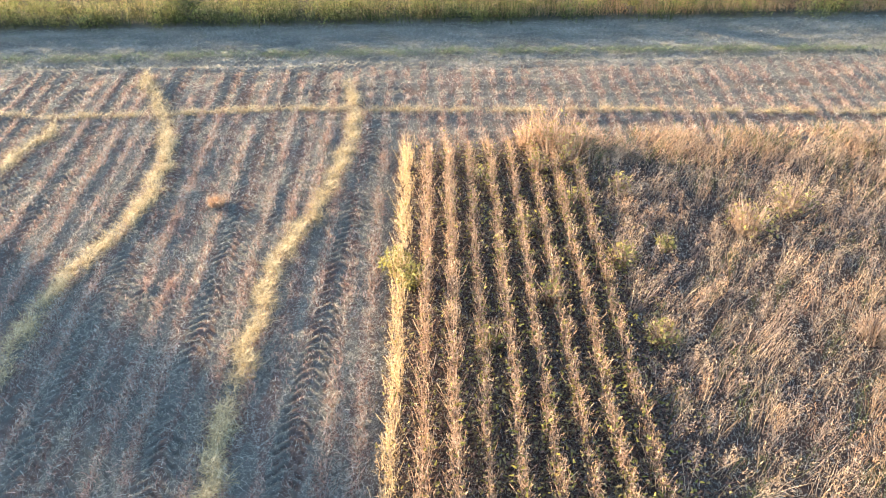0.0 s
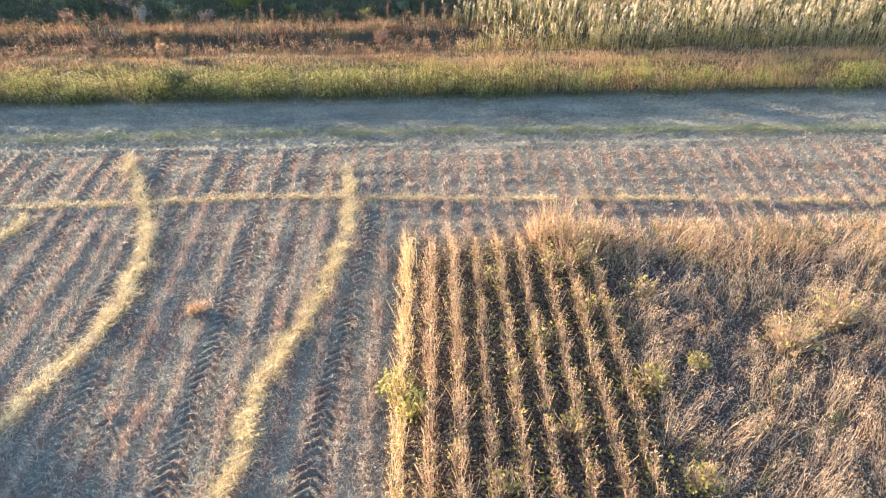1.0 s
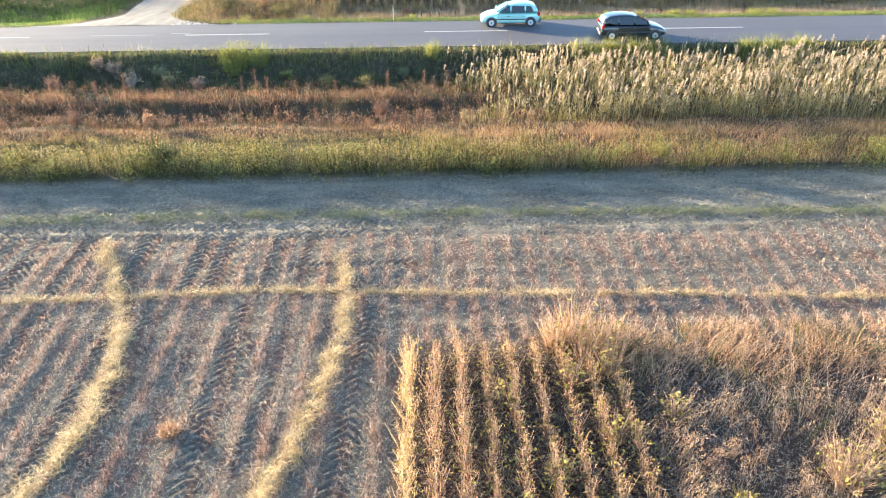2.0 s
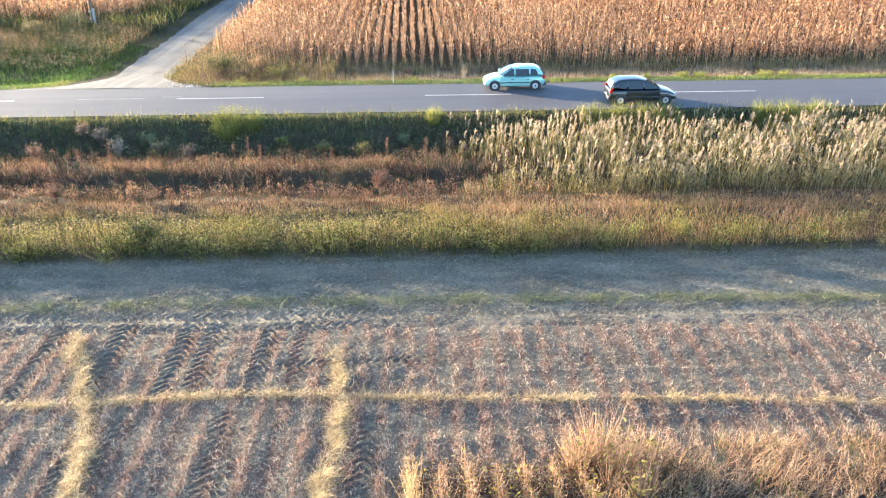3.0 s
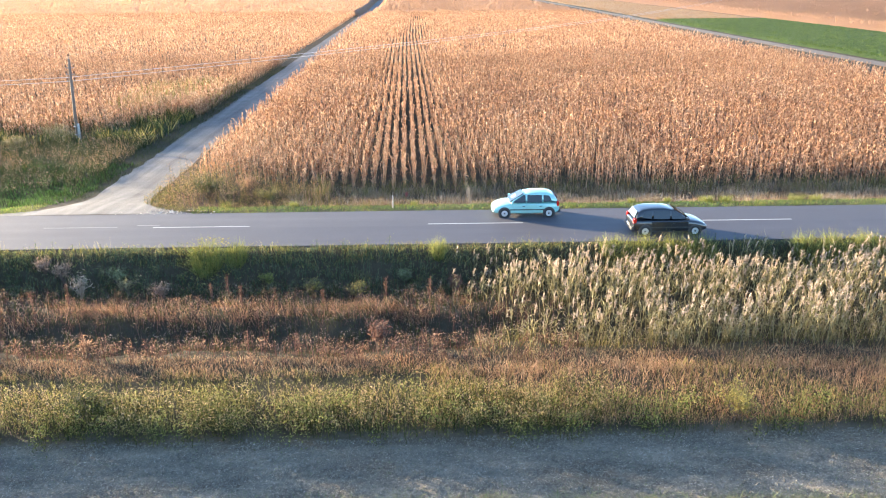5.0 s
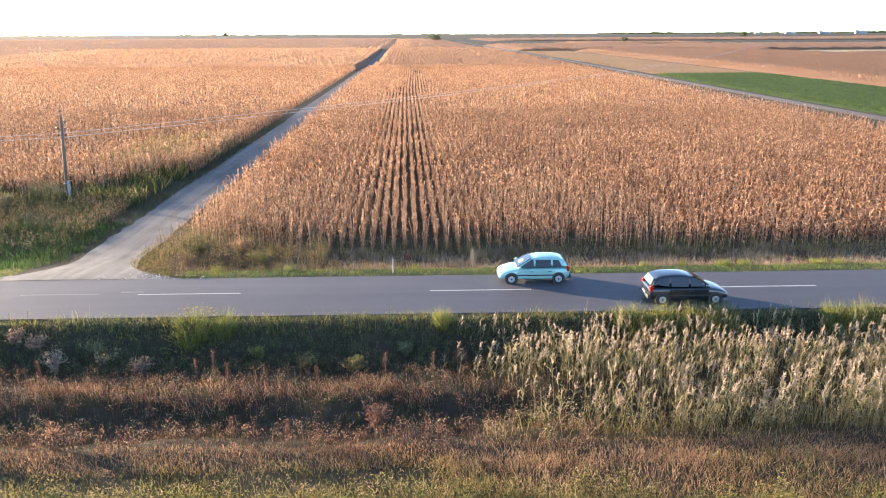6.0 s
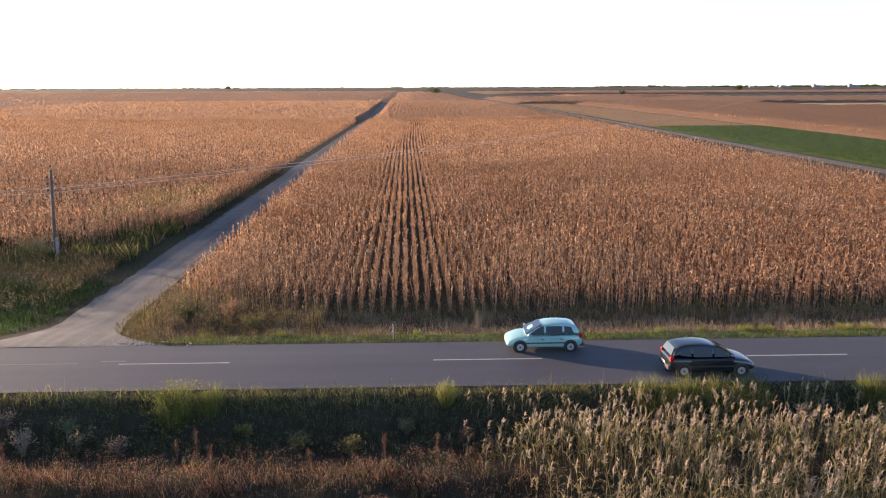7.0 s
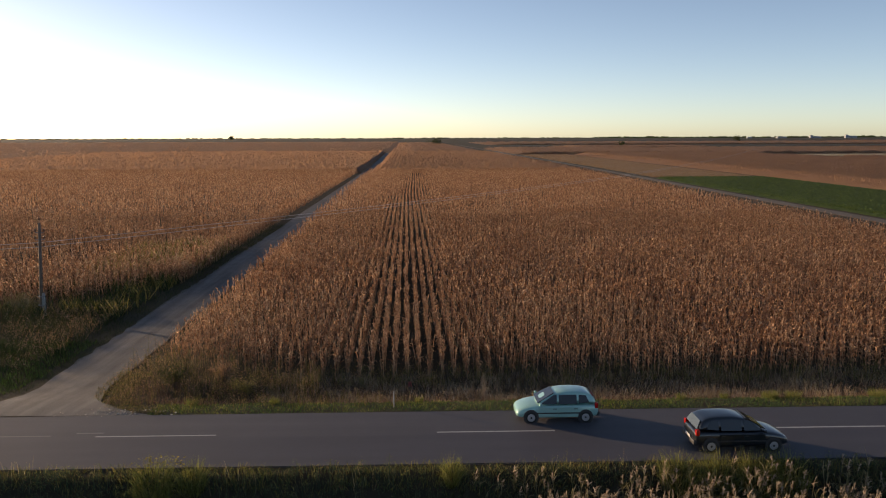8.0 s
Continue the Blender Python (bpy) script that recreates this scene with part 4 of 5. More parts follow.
evenly = lambda x, y: np.clip(0.75 + 0.6 * wave(x, y, 0.9, 4.0), 0.25, 1)
herbs("bank_herbs", [WEED_GREEN, WEED_GREEN, YELLOW_HERB, GOLD_STEM], -30, 9, -19.3, -17.2, 22, 0.6, 1.15, "yellow-topped leafy herbs along the field edge", "herbs", 22, (0.08, 0.16), (0.03, 0.06), crown=0.15, fan=0.2, gate=evenly)
herbs("bank_herbs", [WEED_GREEN, WEED_GREEN, ORANGE_GRASS, YELLOW_HERB, ORANGE_GRASS], 5, 34, -19.3, -17.2, 13, 0.5, 0.95, "orange-topped leafy herbs along the field edge", "herbs", 18, (0.06, 0.13), (0.018, 0.04), crown=0.15, fan=0.19, gate=evenly)
herbs("bank_bushes", [WEED_GREEN, TUFT_GREEN, TUFT_GREEN], -30, 34, -19.6, -18.0, 16, 0.6, 1.2, "bushy green herbs at the foot of the bank", "herbs", 20, (0.08, 0.16), (0.05, 0.09), crown=0.05, fan=0.24, gate=lambda x, y: np.clip(1.2 * wave(x, y, 1.3, 9.0) + 0.45, 0, 1))
meadow("bank_grass", [TUFT_GREEN, YELLOW_HERB, YELLOW_HERB, ORANGE_GRASS], -28, 6, -18.8, -16.6, 70, 0.35, 0.8, "yellow rough grass among the bank herbs", "grass")
meadow("low_bank_grass", [WEED_GREEN, YELLOW_HERB, WEED_GREEN], -28, 5, -17.2, -15.2, 120, 0.15, 0.42, "low green grass in the hollow of the bank", "grass", rough=0.5)
meadow("bank_grass", [YELLOW_HERB, ORANGE_GRASS, ORANGE_GRASS, ORANGE_GRASS], 3, 34, -18.8, -15.0, 190, 0.2, 0.6, "rough grass among the bank herbs", "grass")
meadow("dry_bank_grass", [ORANGE_GRASS, ORANGE_GRASS, STRAW], -28, 34, -15.6, -13.9, 300, 0.1, 0.28, "orange dry grass on top of the bank", "grass")
herbs("russet_herbs", [RUSSET_HERB, RUSSET_HERB, ORANGE_GRASS], -28, 9, -14.8, -12.6, 9, 0.35, 0.95, "russet dead herbs on the ditch edge", "herbs", 12)
meadow("ditch_grass", [RUSSET_HERB, WEED_GREEN, RUSSET_HERB, WEED_GREEN], -24, 28, -14.0, -5.2, 105, 0.12, 0.4, "dull brown and green growth in the ditch", "grass", patchy=0.5)
herbs("ditch_herbs", [WEED_GREEN, WEED_GREEN, WEED_DRY], -28, 12, -12.6, -5.8, 7, 0.3, 0.65, "brown weeds standing in the ditch", "herbs", 12)
meadow("ridge_grass", [RUSSET_HERB, ORANGE_GRASS, RUSSET_HERB], -26, 5, -10.0, -8.2, 190, 0.3, 0.65, "russet grass along the ridge in the ditch", "grass", patchy=0.55, rough=0.8)
herbs("ridge_herbs", [RUSSET_HERB, RUSSET_HERB, ORANGE_GRASS], -30, 8, -10.9, -7.6, 8, 0.4, 1.0, "russet and straw-coloured dead herbs on the ridge in the ditch", "herbs", 14, (0.06, 0.14), (0.02, 0.05), gate=lambda x, y: np.clip(0.45 + 0.9 * wave(x, y, 1.3, 8.0), 0, 1))
meadow("embankment_grass", [VERGE_GRASS, WEED_GREEN, VERGE_GRASS], -36, 46, -5.8, -3.35, 140, 0.08, 0.28, "green grass on the road embankment", "grass", (0.015, 0.03), patchy=0.6, size=1.4)
herbs("embankment_weeds", [VERGE_GRASS, VERGE_GRASS, PALE_GRASS, TUFT_GREEN, RUSSET_HERB], -34, 24, -6.6, -3.7, 20, 0.2, 0.75, "low weeds on the road embankment", "weeds", 12, (0.06, 0.15), (0.02, 0.045))
meadow("verge_wisps", [STRAW, YELLOW_HERB, STRAW], -36, 46, -4.4, -3.4, 16, 0.45, 0.95, "thin tall seed grass along the asphalt edge", "grass", (0.008, 0.016), (1.2, 1.55), (0.1, 0.5), patchy=0.9, size=1.6)
meadow("verge_fringe", [TUFT_GREEN, YELLOW_HERB, VERGE_GRASS], -36, 46, -4.35, -3.25, 150, 0.18, 0.42, "sunlit grass fringe at the asphalt edge", "grass", (0.012, 0.025), seg=3)


def reeds(x0, x1, y0, y1, per_m2):
    w = Weave()
    x, y = scatter(x0, x1, y0, y1, per_m2)
    gate = np.clip((x - 3.2 - 0.5 * np.clip(-6.0 - y, 0, 9)) / 6.0, 0, 1) * np.clip(0.75 + 0.8 * wave(x, y, 1.0), 0.1, 1.2)
    keep = rng.uniform(0, 1, len(x)) < gate
    x, y = x[keep], y[keep]
    n = len(x)
    g = placed(x, y)
    h = rng.uniform(0.85, 2.25, n) * (1 + 0.14 * wave(x, y, 2.5)) * np.clip(0.7 + (x - 4) * 0.06, 0.7, 1) * np.clip(1 - (y + 8.5) * 0.11, 0.55, 1)
    off = np.stack([rng.normal(0.03, 0.13, n), rng.normal(-0.03, 0.13, n), np.ones(n)], 1)
    tip = g + off * h[:, None]
    prisms(w, 0, g, tip, 0.011, 0.006)
    for k in range(6):
        q = rng.uniform(0.2, 0.92, n)
        ribbons(w, 0, g + (tip - g) * q[:, None], any_way(n), rng.uniform(0.5, 1.3, n), rng.uniform(0.3, 0.6, n), rng.uniform(0.025, 0.05, n), rng.uniform(0.6, 2.2, n), 2, 0.1)
    s = rng.uniform(0, 1, n) < 0.62
    m = int(s.sum())
    t = tip[s]
    lean_to = rng.normal(0.2, 0.7, m)
    for k in range(13):
        q = rng.uniform(-0.7, 1.0, m)
        base = t + np.stack([np.cos(lean_to) * 0.06 * np.maximum(q, 0), np.sin(lean_to) * 0.06 * np.maximum(q, 0), q * 0.2], 1)
        ribbons(w, 1, base, lean_to + rng.normal(0, 1.2, m), rng.uniform(0.2, 1.5, m), rng.uniform(0.1, 0.2, m) * (1.1 - 0.4 * np.abs(q)), rng.uniform(0.045, 0.08, m), rng.uniform(0.4, 1.6, m), 1, 0.2, rng.uniform(0, 3, m))
    stuff("reed_bed", w, [REED_LEAF, REED_PLUME], "tall reeds with pale fluffy plumes in the ditch", "reeds")


reeds(2.5, 34, -13.9, -4.4, 12.5)
meadow("reed_foot_grass", [REED_LEAF, STRAW, YELLOW_HERB], 5, 34, -14.2, -12.0, 36, 0.3, 0.8, "pale grass at the foot of the reeds", "grass", rough=0.7)
herbs("reed_foot_herbs", [YELLOW_HERB, REED_LEAF, REED_PLUME], 5, 34, -13.8, -11.4, 4, 0.6, 1.3, "pale yellow-green herbs at the foot of the reeds", "herbs", 16, (0.1, 0.2), (0.03, 0.06), gate=lambda x, y: np.clip(0.6 + 0.6 * wave(x, y, 1.5, 3.0), 0, 1))


# ---- far verge and weeds by the junction ----
meadow("far_verge_grass", [VERGE_GRASS, LUSH_GRASS, TUFT_GREEN], -10.6, 46, 2.95, 5.0, 220, 0.07, 0.19, "short green grass beside the asphalt", "grass", (0.015, 0.03))
meadow("verge_weeds", [WEED_GREEN, RUSSET_HERB, WEED_DRY, RUSSET_HERB], -13.6, 42, 5.0, 11.0, 100, 0.12, 0.4, "mixed dry weeds in front of the maize", "grass")
meadow("dry_verge_weeds", [WEED_DRY, STRAW, GREY_STRAW, WEED_DRY], -6, 44, 5.6, 11.4, 100, 0.2, 0.7, "pale dry grass and weeds in front of the maize", "grass", patchy=0.5, rough=0.5)
herbs("corner_weeds", [WEED_GREEN, ORANGE_GRASS, YELLOW_HERB, ORANGE_GRASS], -15.4, -3.0, 7.0, 18.5, 10, 0.45, 1.7, "bushy green and brown weeds at the track corner", "weeds", 18, gate=lambda x, y: (~corner(x, y) & (x > np.interp(y, [4.2, 5.6, 7.5, 9.5, 12, 18], [-11.8, -13.3, -14.0, -14.6, -15.1, -15.4]) + 1.2 * rng.uniform(0, 1, len(x)) + 0.5 * wave(x, y, 1.5, 3.0))) * np.clip(0.7 + 0.6 * wave(x, y, 1.6, 6.0), 0.15, 1))
herbs("corner_front_weeds", [YELLOW_HERB, WEED_GREEN, ORANGE_GRASS], -14.2, 2.0, 4.0, 8.0, 9, 0.2, 0.7, "low yellow-green weeds at the track corner", "weeds", 12, (0.06, 0.15), (0.02, 0.045), gate=lambda x, y: (x > np.interp(y, [4.0, 5.6, 7.5, 9.5], [-11.6, -13.3, -14.0, -14.6])) * np.clip(0.6 + 0.7 * wave(x, y, 1.0, 2.0), 0, 1))
track_side = lambda y: np.interp(y, [2.9, 3.4, 4.2, 5.6, 7.5, 9.5, 12], [-10.3, -11.2, -12.5, -13.8, -14.4, -14.9, -15.1])
herbs("mouth_edge_weeds", [WEED_GREEN, TUFT_GREEN, YELLOW_HERB, ORANGE_GRASS], -16, -9.8, 3.1, 12.5, 34, 0.08, 0.36, "ragged low weeds along the edge of the track mouth", "weeds", 10, (0.05, 0.12), (0.02, 0.04), gate=lambda x, y: np.where((x > track_side(y) - 0.3 + 0.35 * wave(x, y, 0.8, 1.0)) & (x < track_side(y) + 1.6), 0.8, 0.0))
meadow("track_edge_weeds", [ORANGE_GRASS, WEED_GREEN, WEED_DRY], -15.3, -13.4, 11, 66, 70, 0.12, 0.5, "weeds on the edge of the gravel track", "grass", rough=0.5)
meadow("junction_grass", [SHADED_GRASS, LUSH_GRASS, SHADED_GRASS], -46, -19.8, 6.5, 20, 100, 0.15, 0.4, "green grass beside the track mouth", "grass", (0.03, 0.06), seg=1)
meadow("tall_junction_weeds", [SHADED_GRASS, SHADED_GRASS, WEED_GREEN, ORANGE_GRASS], -48, -21.0, 15, 30, 75, 0.4, 1.1, "tall yellowing weeds in front of the maize", "weeds")
meadow("track_side_grass", [SHADED_GRASS, WEED_GREEN], -21.4, -19.0, 8, 90, 80, 0.15, 0.45, "green grass along the track, darkened by painted-in shade", "grass")

meadow("maize_gap_weeds", [WEED_GREEN, YELLOW_HERB, STRAW, YELLOW_HERB], -31, -20.6, 44, 64, 26, 1.3, 2.1, "yellow-green weeds standing in a gap of the maize", "weeds", (0.05, 0.1), patchy=0.6, size=3.0)
meadow("field_edge_weeds", [WEED_GREEN, SHADED_GRASS, YELLOW_HERB], -62, -20.8, 27, 42, 26, 0.7, 1.5, "green and yellow weeds grown into the edge of the maize", "weeds", (0.04, 0.09), patchy=0.7, size=4.0)

herbs("maize_edge_weeds", [WEED_GREEN, TUFT_GREEN, YELLOW_HERB, WEED_DRY], -5, 42, 9.0, 12.0, 8, 0.4, 1.0, "dark weeds grown into the front of the maize", "weeds", 14, (0.1, 0.2), (0.025, 0.05))
meadow("junction_edge_grass", [LUSH_GRASS, LUSH_GRASS, TUFT_GREEN], -40, -20.2, 3.05, 7.5, 170, 0.06, 0.18, "bright short grass at the road edge", "grass", (0.02, 0.04), seg=1)
herbs("junction_weeds", [WEED_GREEN, SHADED_GRASS, WEED_DRY], -44, -20.8, 10.5, 29, 5, 0.45, 1.15, "rough green weeds beside the track, darkened by painted-in shade", "weeds", 14, (0.1, 0.22), (0.03, 0.06))


# ---- trees that shade the field, and far trees ----
def tree(name, x, y, h, r, leaves, label, leaf=(0.3, 0.5)):
    root = tagged(new(name), label, "tree", "", "thing")
    root.location = (x, y, float(ground_z(x, y)))
    w = Weave()
    a, up = any_way(9), rng.uniform(0.3, 0.6, 9) * h
    prisms(w, 0, np.array([[0, 0, -0.1]]), np.array([[0.1, 0, h * 0.75]]), h * 0.035, h * 0.012, 8)
    prisms(w, 0, np.stack([np.zeros(9), np.zeros(9), up], 1), np.stack([np.cos(a) * r * 0.7, np.sin(a) * r * 0.7, up + h * 0.25], 1), h * 0.012, h * 0.004, 5)
    t = new("trunk", w.mesh("trunk", [BARK]))
    t.parent = root
    w = Weave()
    c = 14
    hub = np.stack([rng.normal(0, 0.45 * r, c), rng.normal(0, 0.45 * r, c), rng.uniform(0.3, 0.88, c) * h], 1)
    k = rng.integers(0, c, leaves)
    d = rng.normal(0, 1, (leaves, 3))
    d /= np.linalg.norm(d, axis=1)[:, None]
    base = hub[k] + d * (0.48 * r * rng.uniform(0.3, 1.0, leaves) ** 0.5)[:, None] * [1, 1, 0.8]
    ribbons(w, 0, base, any_way(leaves), rng.uniform(-0.9, 0.9, leaves), rng.uniform(*leaf, leaves), leaf[0], 0.6, 1, 0.3)
    t = new("crown", w.mesh("crown", [TREE_LEAF]))
    t.parent = root
    return root


tree("field_tree", -62.2, -6.7, 12.3, 2.6, 3000, "leafy field tree beside the stubble", (0.45, 0.75))
tree("field_tree", -65.6, -9.8, 13.8, 3.2, 2000, "leafy field tree beside the stubble", (0.45, 0.75))
tree("field_tree", -65.8, -13.4, 12.6, 4.3, 2600, "leafy field tree beside the stubble", (0.45, 0.75))
tree("far_tree", 27, 1200, 9.0, 9.0, 900, "lone round tree at the end of the track", (1.0, 1.6))
tree("far_tree", -710, 2950, 15.0, 10.0, 700, "distant tree on the horizon", (2, 3))
tree("far_tree", 640, 1520, 13.0, 8.0, 500, "distant dark tree among the fields", (1.5, 2.5))
tree("far_tree", 270, 1000, 6.0, 4.0, 300, "distant bush among the fields", (1, 1.6))


def treeline(x0, x1, y, h, n, label):
    w = Weave()
    x = rng.uniform(x0, x1, n)
    b = np.stack([x, y + rng.uniform(-60, 60, n), np.full(n, 0.0)], 1)
    top = h * rng.uniform(0.3, 1.0, n) * (0.6 + 0.5 * np.abs(wave(x, x * 0, 150.0)))
    ribbons(w, 0, b, math.pi / 2, 1.57, top, rng.uniform(10, 40, n), 0.1, 1, 0.5)
    prisms(w, 0, b, b + np.stack([rng.normal(0, 3, n), rng.normal(0, 3, n), top * 0.9], 1), top * 0.6, top * 0.25, 5)
    stuff("far_woods", w, [TREE_LEAF], label, "woods")


treeline(-3200, 900, 4200, 6, 420, "low woods along the horizon")
treeline(900, 3200, 4000, 10, 500, "low woods and hedges along the horizon")


# ---- farm buildings on the horizon ----
FAR_WALL = plain("pale_far_wall", (0.3, 0.32, 0.35), 0.8, vary=0.1, scale=0.3)
FAR_ROOF = plain("grey_far_roof", (0.2, 0.19, 0.19), 0.7, vary=0.15, scale=0.3)


def far_building(x, y, wide, deep, high, roof, label):
    root = tagged(new("far_building"), label, "building", "buildings on the horizon", "thing")
    root.location = (x, y, 0.05)
    bm = bmesh.new()
    bmesh.ops.create_cube(bm, size=1.0, matrix=Matrix.Translation((0, 0, high / 2)) @ Matrix.Diagonal((wide, deep, high, 1)))
    part("wall", bm, FAR_WALL, root)
    bm = bmesh.new()
    low = [bm.verts.new((sx * (wide / 2 + 0.6), sy * (deep / 2 + 0.6), high + 0.02)) for sx, sy in ((-1, -1), (1, -1), (1, 1), (-1, 1))]
    top = [bm.verts.new((sx * wide / 2, 0, high + roof)) for sx in (-1, 1)]
    for f in ((low[0], low[1], top[1], top[0]), (low[2], low[3], top[0], top[1]), (low[1], low[2], top[1]), (low[3], low[0], top[0]), (low[3], low[2], low[1], low[0])):
        bm.faces.new(f)
    part("roof", bm, FAR_ROOF, root)
    return root


for x, wide, deep, high, roof in ((1690, 12, 14, 11, 1.5), (1715, 30, 20, 6, 2), (1560, 40, 20, 5, 2), (1845, 12, 12, 13, 1.5), (1868, 36, 24, 7, 3), (1420, 20, 14, 4, 2)):
    far_building(x, 3300, wide, deep, high, roof, "pale farm building far off on the horizon")


# ---- shrubs and single plants of the ditch and verges ----
def spike(x, y, h, label="tall russet seed spike of a dead weed"):
    """A dead weed: one straight stem crowded with seed heads."""
    w = Weave()
    z = float(ground_z(x, y))
    prisms(w, 0, np.array([[x, y, z]]), np.array([[x + 0.04, y, z + h]]), 0.025, 0.012, 5)
    n = 150
    q = rng.uniform(0.3, 1.02, n)
    base = np.stack([np.full(n, x) + rng.normal(0, 0.05, n), np.full(n, y) + rng.normal(0, 0.05, n), z + h * q], 1)
    ribbons(w, 0, base, any_way(n), rng.uniform(0.2, 1.4, n), rng.uniform(0.04, 0.1, n), 0.02, 0.4, 1, 0.3, rng.normal(0, 0.8, n))
    return stuff("weed_spike", w, [RUSSET_HERB], label, "dead weed", "russet weed spikes", "thing")


for x, y, h in ((-6.1, -7.3, 1.5), (-6.9, -7.2, 1.0), (-5.2, -8.6, 1.0), (1.2, -8.0, 1.5), (3.2, -8.1, 1.3), (-10.1, -13.6, 1.1), (-3.9, -13.4, 1.0), (-1.6, -8.4, 0.9), (-12.9, -8.4, 1.3), (-14.3, -8.8, 1.0), (-2.0, -13.3, 0.9)):
    spike(x, y, h)


def shrub(name, x, y, r, h, twigs, leaves, mat, label, category, bare=None):
    """Branching twigs from one foot with leaves at their ends."""
    w = Weave()
    z = float(ground_z(x, y))
    n = twigs
    a, out = any_way(n), r * rng.uniform(0.2, 1.0, n)
    foot = np.stack([x + rng.normal(0, 0.05, n), y + rng.normal(0, 0.05, n), np.full(n, z)], 1)
    fork = foot + np.stack([np.cos(a) * out * 0.35, np.sin(a) * out * 0.35, h * rng.uniform(0.3, 0.5, n)], 1)
    tip = foot + np.stack([np.cos(a) * out, np.sin(a) * out, h * rng.uniform(0.6, 1.0, n)], 1)
    prisms(w, 0, foot, fork, 0.018, 0.012, 4)
    prisms(w, 0, fork, tip, 0.012, 0.004, 3)
    side = fork + (tip - fork) * 0.4 + rng.normal(0, 0.16 * r, (n, 3)) + [0, 0, 0.2 * h]
    prisms(w, 0, fork + (tip - fork) * 0.15, side, 0.008, 0.003, 3)
    if leaves:
        k = rng.integers(0, n, leaves)
        q = rng.uniform(0.1, 1.05, leaves)[:, None]
        base = np.where(rng.uniform(0, 1, (leaves, 1)) < 0.6, fork[k] + (tip[k] - fork[k]) * q, fork[k] + (side[k] - fork[k]) * q) + rng.normal(0, 0.07, (leaves, 3))
        base[:, 2] = np.maximum(base[:, 2], z + 0.05)
        ribbons(w, 1, base, any_way(leaves), rng.uniform(-0.6, 0.9, leaves), rng.uniform(0.08, 0.17, leaves), rng.uniform(0.03, 0.06, leaves), 0.5, 1, 0.25, rng.normal(0, 0.8, leaves))
    return stuff(name, w, [bare or BARK, mat], label, category, "", "thing")


PALE_TWIG = plain("pale_dry_twig", (0.294, 0.238, 0.175), 0.8, vary=0.25)
shrub("russet_shrub", 1.1, -12.4, 0.6, 1.5, 26, 620, RUSSET_HERB, "russet dead shrub standing in the ditch", "shrub")
shrub("russet_shrub", -13.4, -13.9, 0.6, 1.0, 20, 420, RUSSET_HERB, "russet dead shrub on the ditch edge", "shrub")
shrub("russet_shrub", -10.0, -13.5, 0.35, 1.0, 16, 260, ORANGE_GRASS, "small russet shrub on the ditch edge", "shrub")
shrub("grey_shrub", -13.3, -6.2, 0.7, 1.2, 24, 160, REED_PLUME, "pale grey bare shrub on the embankment", "shrub", PALE_TWIG)
shrub("grey_shrub", -11.2, -5.9, 0.6, 0.9, 20, 260, REED_LEAF, "grey-green shrub on the embankment", "shrub")
for x, y, r, h, mat, label in ((-14.6, -5.0, 0.7, 1.1, WEED_DRY, "pale dry shrub on the embankment"), (-15.6, -4.6, 0.5, 0.9, WEED_DRY, "brown dry shrub on the embankment"), (-11.9, -5.1, 0.6, 0.8, PALE_GRASS, "grey-green leafy plant on the embankment"),
                                (-9.4, -6.6, 0.5, 1.0, WEED_DRY, "brown dry shrub at the foot of the embankment"), (-4.6, -5.4, 0.5, 0.8, TUFT_GREEN, "green leafy plant on the embankment"), (-2.3, -6.4, 0.6, 0.9, YELLOW_HERB, "yellow-green plant at the foot of the embankment"),
                                (-0.2, -6.8, 0.6, 1.0, YELLOW_HERB, "yellow-green plant at the foot of the embankment"), (2.0, -5.2, 0.5, 0.7, PALE_GRASS, "grey-green leafy plant on the embankment"), (4.4, -6.2, 0.5, 1.0, RUSSET_HERB, "russet dry shrub on the embankment"), (-17.2, -7.2, 0.7, 1.2, RUSSET_HERB, "russet dry shrub on the embankment")):
    shrub("embankment_shrub", x, y, r, h, 30, 420, mat, label, "shrub")
shrub("bare_sapling", 5.9, 6.9, 0.6, 1.5, 16, 0, WEED_DRY, "bare pale sapling in front of the maize", "sapling", PALE_TWIG)
shrub("corner_bush", -11.0, 8.8, 1.2, 1.4, 40, 1500, WEED_GREEN, "dark green bush at the track corner", "bush")
shrub("corner_bush", -7.0, 7.6, 0.9, 1.1, 30, 900, YELLOW_HERB, "yellow-green bush in front of the maize", "bush")
shrub("corner_bush", -8.7, 10.2, 1.0, 1.5, 30, 900, ORANGE_GRASS, "orange-brown bush in front of the maize", "bush")
tussock("embankment_tuft", -7.8, -4.3, 1.5, 1.0, 420, TUFT_GREEN, "tall yellow-green grass tuft on the embankment", "grass tuft", "embankment tufts", 0.8, 0.6, YELLOW_HERB)
tussock("embankment_tuft", -6.4, -4.1, 1.1, 0.85, 260, TUFT_GREEN, "tall yellow-green grass tuft on the embankment", "grass tuft", "embankment tufts", 0.8)
tussock("embankment_tuft", 3.7, -4.0, 0.7, 0.8, 200, TUFT_GREEN, "yellow-green grass tuft on the embankment", "grass tuft", "embankment tufts", 0.8)
for x in (12.6, 14.2, 15.7, 17.0, 22.4, 23.8, 25.6):
    tussock("embankment_tuft", x, -4.2, 1.6, 0.85, 340, TUFT_GREEN, "tall sunlit grass tuft above the reeds", "grass tuft", "embankment tufts", 0.6)
